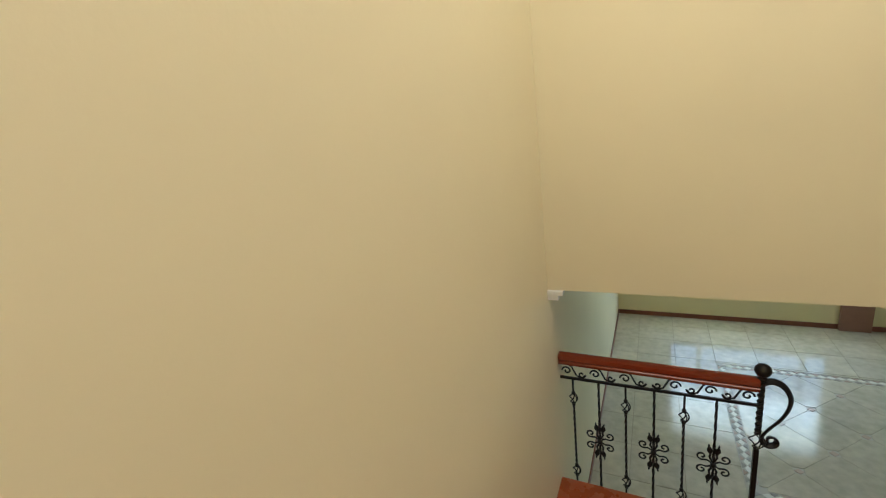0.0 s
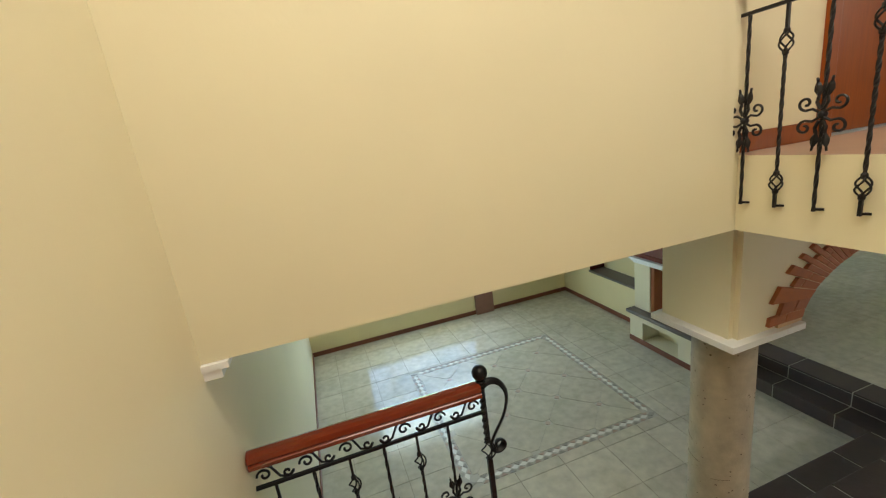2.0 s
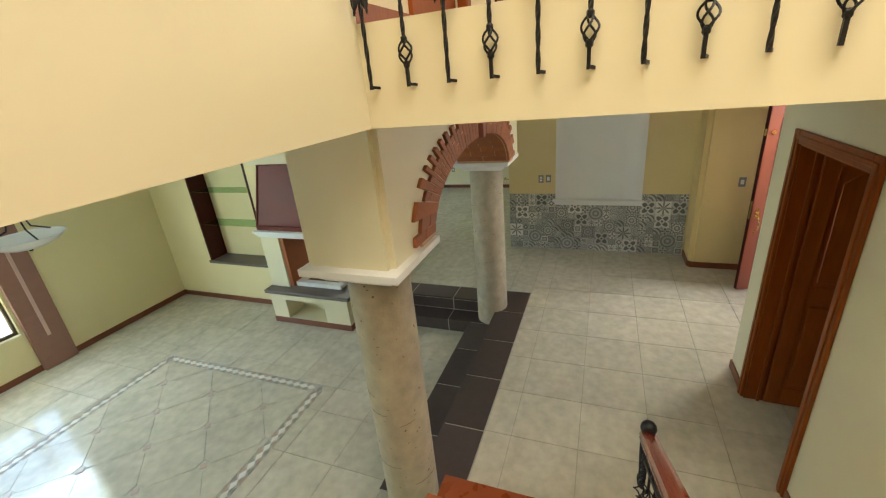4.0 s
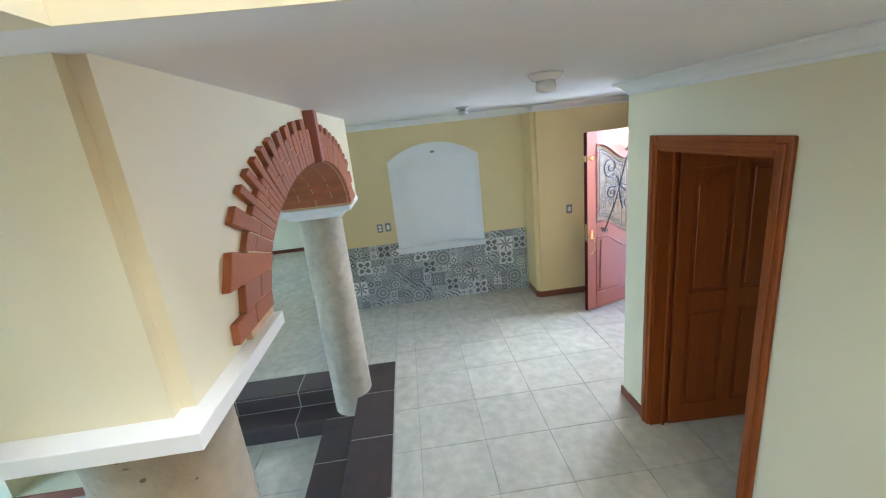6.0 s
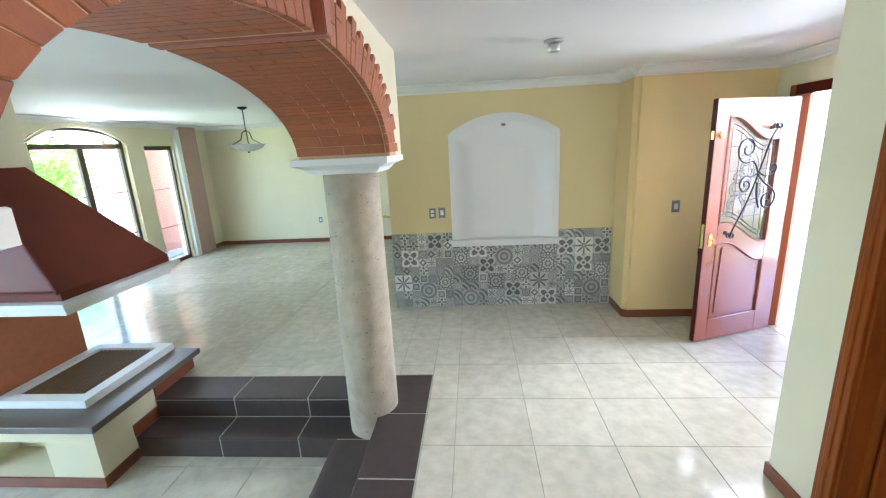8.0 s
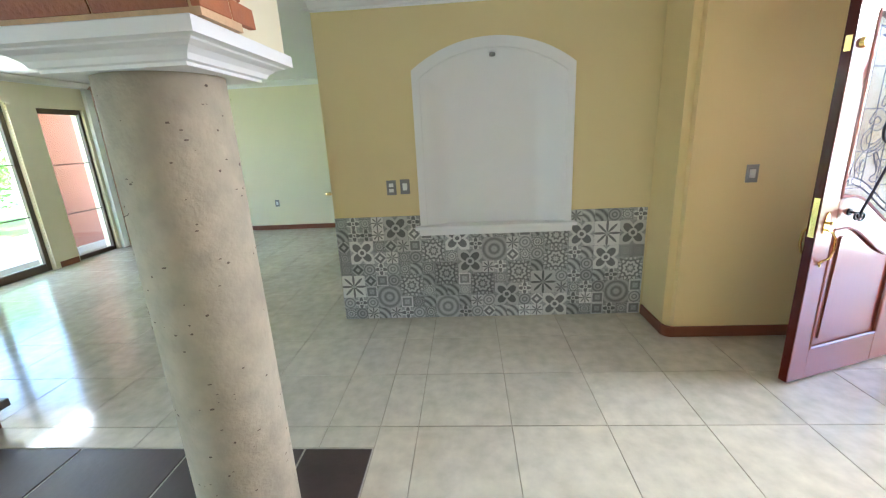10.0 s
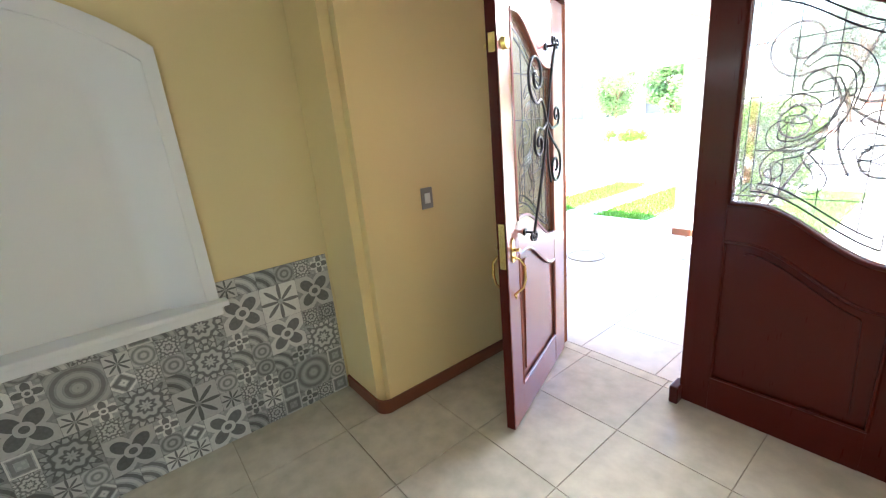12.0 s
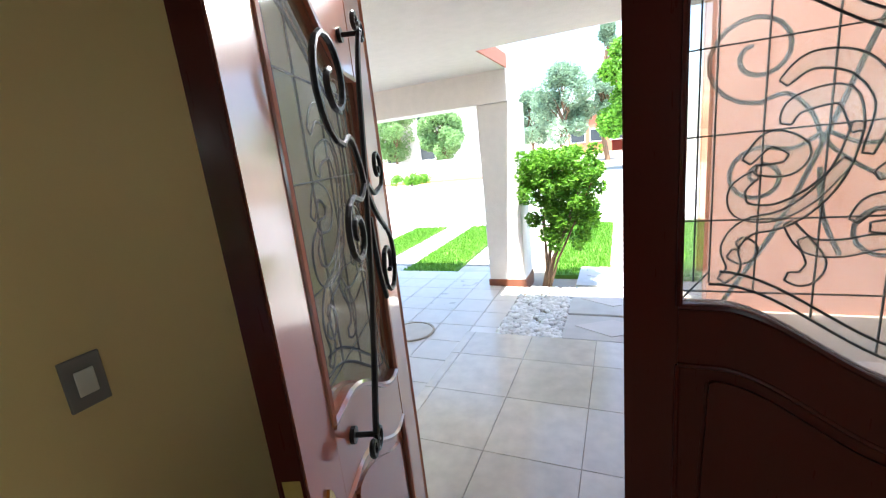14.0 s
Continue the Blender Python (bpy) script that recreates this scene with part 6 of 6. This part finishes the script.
def house(x0, x1, y0, y1, h, label, paint):
    t = thing("house", ((x0 + x1) / 2, y1, GZ), label, "house", "houses across the street")
    part("wall", bx(mb(), x0, x1, y0, y1, GZ, h), paint, t)
    part("roof", boxed(x0 - 0.4, x1 + 0.4, y0 - 0.4, y1 + 0.4, h, h + 0.3, 0.02), TERRA, t, "terracotta roof edge")
    for fz in (1.0, 3.8):
        for k in range(3):
            cx = x0 + (x1 - x0) * (k + 0.5) / 3
            w = part("window", bx(mb(), cx - 0.8, cx + 0.8, y1, y1 + 0.06, fz, fz + 1.4), WHITE, t, "white framed window")
            part("pane", bx(mb(), cx - 0.7, cx + 0.7, y1 + 0.061, y1 + 0.07, fz + 0.1, fz + 1.3), mat("dark_pane", (0.05, 0.06, 0.07), 0.1), w)
    part("door", bx(mb(), x0 + 0.6, x0 + 1.6, y1, y1 + 0.05, GZ, 2.1), DARKWOOD, t)


house(20, 31, -48, -36, 6.2, "white two-storey house across the street", STUCCO)
house(4.5, 10.5, -60, -48, 4.2, "red-brown house far down the street", TERRA)
# lawn strips between paving bars
for k, (a, b) in enumerate(((7.45, 8.25), (8.87, 9.6), (5.45, 6.2), (4.0, 4.82))):
    structure("ground_lawn", bx(mb(), a, b, -8.3, -5.0, GZ, GZ + 0.05), GRASS, "sunlit strip of green lawn", "lawn")
    rg = random.Random(40 + k)
    vs, fs = [], []
    for q in range(7000):
        x, y, hh, w, ang = rg.uniform(a, b), rg.uniform(-8.3, -5.0), rg.uniform(0.03, 0.07), 0.006, rg.uniform(0, 6.28)
        o = len(vs)
        dx, dy = w * math.cos(ang), w * math.sin(ang)
        vs += [(x - dx, y - dy, GZ + 0.045), (x + dx, y + dy, GZ + 0.045), (x + rg.uniform(-0.03, 0.03), y + rg.uniform(-0.03, 0.03), GZ + 0.05 + hh)]
        fs.append((o, o + 1, o + 2))
    me = bpy.data.meshes.new("grass")
    me.from_pydata(vs, [], fs)
    me.materials.append(BLADE)
    tagged(new("grass", me), "green blades of lawn grass", "grass", "", "stuff")
for x0_, n_ in ((6.85, 9), (8.28, 9), (9.65, 9), (4.85, 9)):
    for k in range(n_):
        y = -5.05 - 0.37 * k
        sl = boxed(x0_, x0_ + 0.56, y - 0.31, y, GZ - 0.02, GZ + 0.045, 0.006)
        tagged(new("paving_bar", mesh("paving_bar", sl, CONCRETE)), "pale concrete paving bar between lawn strips", "paving bar", "paving bars")

# back garden
# overhang added out of view, only to block sun at the garden windows
structure("roof_eave", bx(mb(), -0.7, 9.2, 7.9, 9.1, 2.6, 2.75), STUCCO, "unseen white slab added to keep the sun off the garden windows", "eave")
structure("roof", bx(bx(mb(), -0.7, 9.2, 2.3, 7.92, 2.95, 3.1), 9.2, 11.0, 2.3, 7.25, 2.95, 3.1), STUCCO, "flat roof over the living and dining room", "roof")
structure("pavement_patio", bx(mb(), 5.6, 11.5, 7.93, 10.2, GZ - 0.05, -0.02), CONCRETE, "pale patio outside the french door", "pavement")
structure("ground_garden_lawn", bx(mb(), 4.6, 14.0, 10.2, 17, GZ - 0.05, GZ + 0.03), GRASS, "green garden lawn behind the house", "lawn")
structure("ground_far_lawn", bx(mb(), -8, 4.5, 10.6, 16, GZ - 0.05, GZ + 0.03), GRASS, "green lawn beyond the living room window", "lawn")
structure("wall_garden_side", bx(mb(), 9.42, 14.0, 8.0, 8.2, GZ, 3.2), PINK, "rosy painted garden wall beside the window", "wall")
structure("wall_garden_back", bx(mb(), -12, 20, 17.0, 17.3, GZ, 2.6), STUCCO, "white wall at the end of the garden", "wall")
post = thing("patio_post", (8.9, 9.2, GZ), "white stucco patio post", "post")
part("shaft", boxed(8.72, 8.98, 9.2, 9.45, GZ, 2.6, 0.01), STUCCO, post)


def shrub(x, y, r, h, seed, label):
    t = thing("shrub", (x, y, GZ), label, "shrub", "garden shrubs")
    rg = random.Random(seed)
    cl = []
    for k in range(16):
        a, q = rg.uniform(0, 6.28), rg.uniform(0.1, 0.9)
        c = (x + r * q * math.cos(a), y + r * q * math.sin(a), GZ + h * rg.uniform(0.3, 0.95))
        stem("stem", [(x, y, GZ), ((x + c[0]) / 2, (y + c[1]) / 2, c[2] * 0.6), c], 0.015, 0.005, t)
        cl.append((*c, r * 0.4))
    leaves("crown", cl, 3600, 0.055, LEAF, t, seed)


shrub(2.1, 9.7, 0.7, 1.0, 51, "leafy green garden shrub outside the long window")
shrub(1.15, 10.2, 0.55, 0.9, 52, "smaller green garden shrub")
shrub(0.2, 11.2, 0.8, 1.1, 53, "spreading garden shrub on the lawn")
shrub(9.7, 12.5, 1.3, 2.4, 54, "tall green shrub beyond the patio")
shrub(11.6, 12.0, 1.2, 2.6, 55, "tall green shrub beyond the patio")
shrub(13.2, 13.5, 1.4, 2.6, 56, "tall green shrub at the garden wall")

# ---- living room floor ----
MX0, MX1, MY0, MY1, MW = 1.0, 3.395, 3.86, 6.26, 0.115
LP, LOX, LOY = 0.515, 2.03, 3.21
for f in ((-0.40, MX0, 2.05, FY), (MX1, 4.79, 2.62, FY), (MX0, MX1, 2.05, MY0), (MX0, MX1, MY1, FY)):
    lay(floor_living, *f, LOX, LOY, LP, L, 0.005)
lay(floor_living, 4.79, 5.2, 2.62, 4.2, LOX, LOY, LP, L)
# rotated tiles inside the mosaic border, with small insets at their corners
ix0, ix1, iy0, iy1 = MX0 + MW, MX1 - MW, MY0 + MW, MY1 - MW
DP, cxm, cym = 0.73, 2.22, 5.07


def clip(poly, axis, v, keep_less):
    out = []
    for i, p in enumerate(poly):
        q = poly[(i + 1) % len(poly)]
        ip, iq = (p[axis] <= v) == keep_less, (q[axis] <= v) == keep_less
        if ip:
            out.append(p)
        if ip != iq:
            t = (v - p[axis]) / (q[axis] - p[axis])
            out.append((p[0] + (q[0] - p[0]) * t, p[1] + (q[1] - p[1]) * t))
    return out


INSET = mat("rosy_tile_inset", (0.46, 0.35, 0.28), 0.3)
g = 0.003
cut = 0.045
for i in range(-4, 5):
    for j in range(-4, 5):
        for ox, oy in ((0.5, 0.0), (0.0, 0.5)):
            cx, cy = cxm + (i + ox) * DP, cym + (j + oy) * DP
            h = DP / 2 - g
            poly = [(cx + h - cut, cy - cut), (cx + h - cut, cy + cut), (cx + cut, cy + h - cut), (cx - cut, cy + h - cut), (cx - h + cut, cy + cut), (cx - h + cut, cy - cut), (cx - cut, cy - h + cut), (cx + cut, cy - h + cut)]
            for ax_, v, less in ((0, ix0 + 0.002, False), (0, ix1 - 0.002, True), (1, iy0 + 0.002, False), (1, iy1 - 0.002, True)):
                poly = clip(poly, ax_, v, less) if poly else poly
            if len(poly) > 2:
                part("tile", prism(mb(), poly, "z", L - 0.012, L), TILE, floor_living)
        for half in (0, 0.5):
            cx, cy = cxm + (i + half) * DP, cym + (j + half) * DP
            if ix0 + 0.06 < cx < ix1 - 0.06 and iy0 + 0.06 < cy < iy1 - 0.06:
                part("inset", prism(mb(), [(cx + 0.04, cy), (cx, cy + 0.04), (cx - 0.04, cy), (cx, cy - 0.04)], "z", L - 0.012, L + 0.0005), INSET, floor_living)
# mosaic border of small stones
MOS = [mat("grey_mosaic", (0.32, 0.30, 0.26), 0.35, random_var=0.12), mat("white_mosaic", (0.74, 0.72, 0.65), 0.35, random_var=0.06), mat("rosy_mosaic", (0.45, 0.33, 0.26), 0.35, random_var=0.08)]


def diamond_mesh(w, h, m):
    return mesh("mosaic_stone", prism(mb(), [(w, 0), (0, h), (-w, 0), (0, -h)], "z", -0.01, 0.001), m)


mosaic = structure("floor_mosaic", bx(mb(), MX0, MX1, MY0, MY1, L - 0.014, L - 0.0045), mat("mosaic_bed", (0.46, 0.43, 0.36), 0.4), "mosaic border of small white, grey and rosy stones", "floor mosaic")
md = [diamond_mesh(0.05, 0.030, m) for m in MOS]
mt = [mesh("mosaic_stone", prism(mb(), [(-0.038, 0.050), (0.038, 0.050), (0, 0.012)], "z", -0.01, 0.0), m) for m in MOS]
NM = 22
for side in range(4):
    for k in range(NM):
        f = (k + 0.5) / NM
        if side < 2:
            x, y, rz = MX0 + MW + (MX1 - MX0 - 2 * MW) * f, (MY0 + MW / 2, MY1 - MW / 2)[side], 0.0
        else:
            x, y, rz = (MX0 + MW / 2, MX1 - MW / 2)[side - 2], MY0 + MW + (MY1 - MY0 - 2 * MW) * f, math.pi / 2
        piece("mosaic_stone", md[1], mosaic, (x, y, L), (0, 0, rz))
        dx, dy = (0.049, 0) if rz == 0 else (0, 0.049)
        for q in (0, 1):
            piece("mosaic_stone", mt[(0, 2)[(k + q) % 2]], mosaic, (x + dx, y + dy, L), (0, 0, rz + math.pi * q))
for x in (MX0 + MW / 2, MX1 - MW / 2):
    for y in (MY0 + MW / 2, MY1 - MW / 2):
        piece("mosaic_stone", md[0], mosaic, (x, y, L), (0, 0, 0))

# ---- hall and dining floor ----
HP, HOX, HOY = 0.4955, 5.42, 0.262
lay(floor_hall, 2.34, TX, -1.30, 1.957, HOX, HOY, HP, 0)
lay(floor_hall, 0.76, 2.34, 0.02, 0.92, HOX, HOY, HP, 0)
lay(floor_hall, 5.263, DX, 1.957, DY, HOX, HOY, HP, 0)
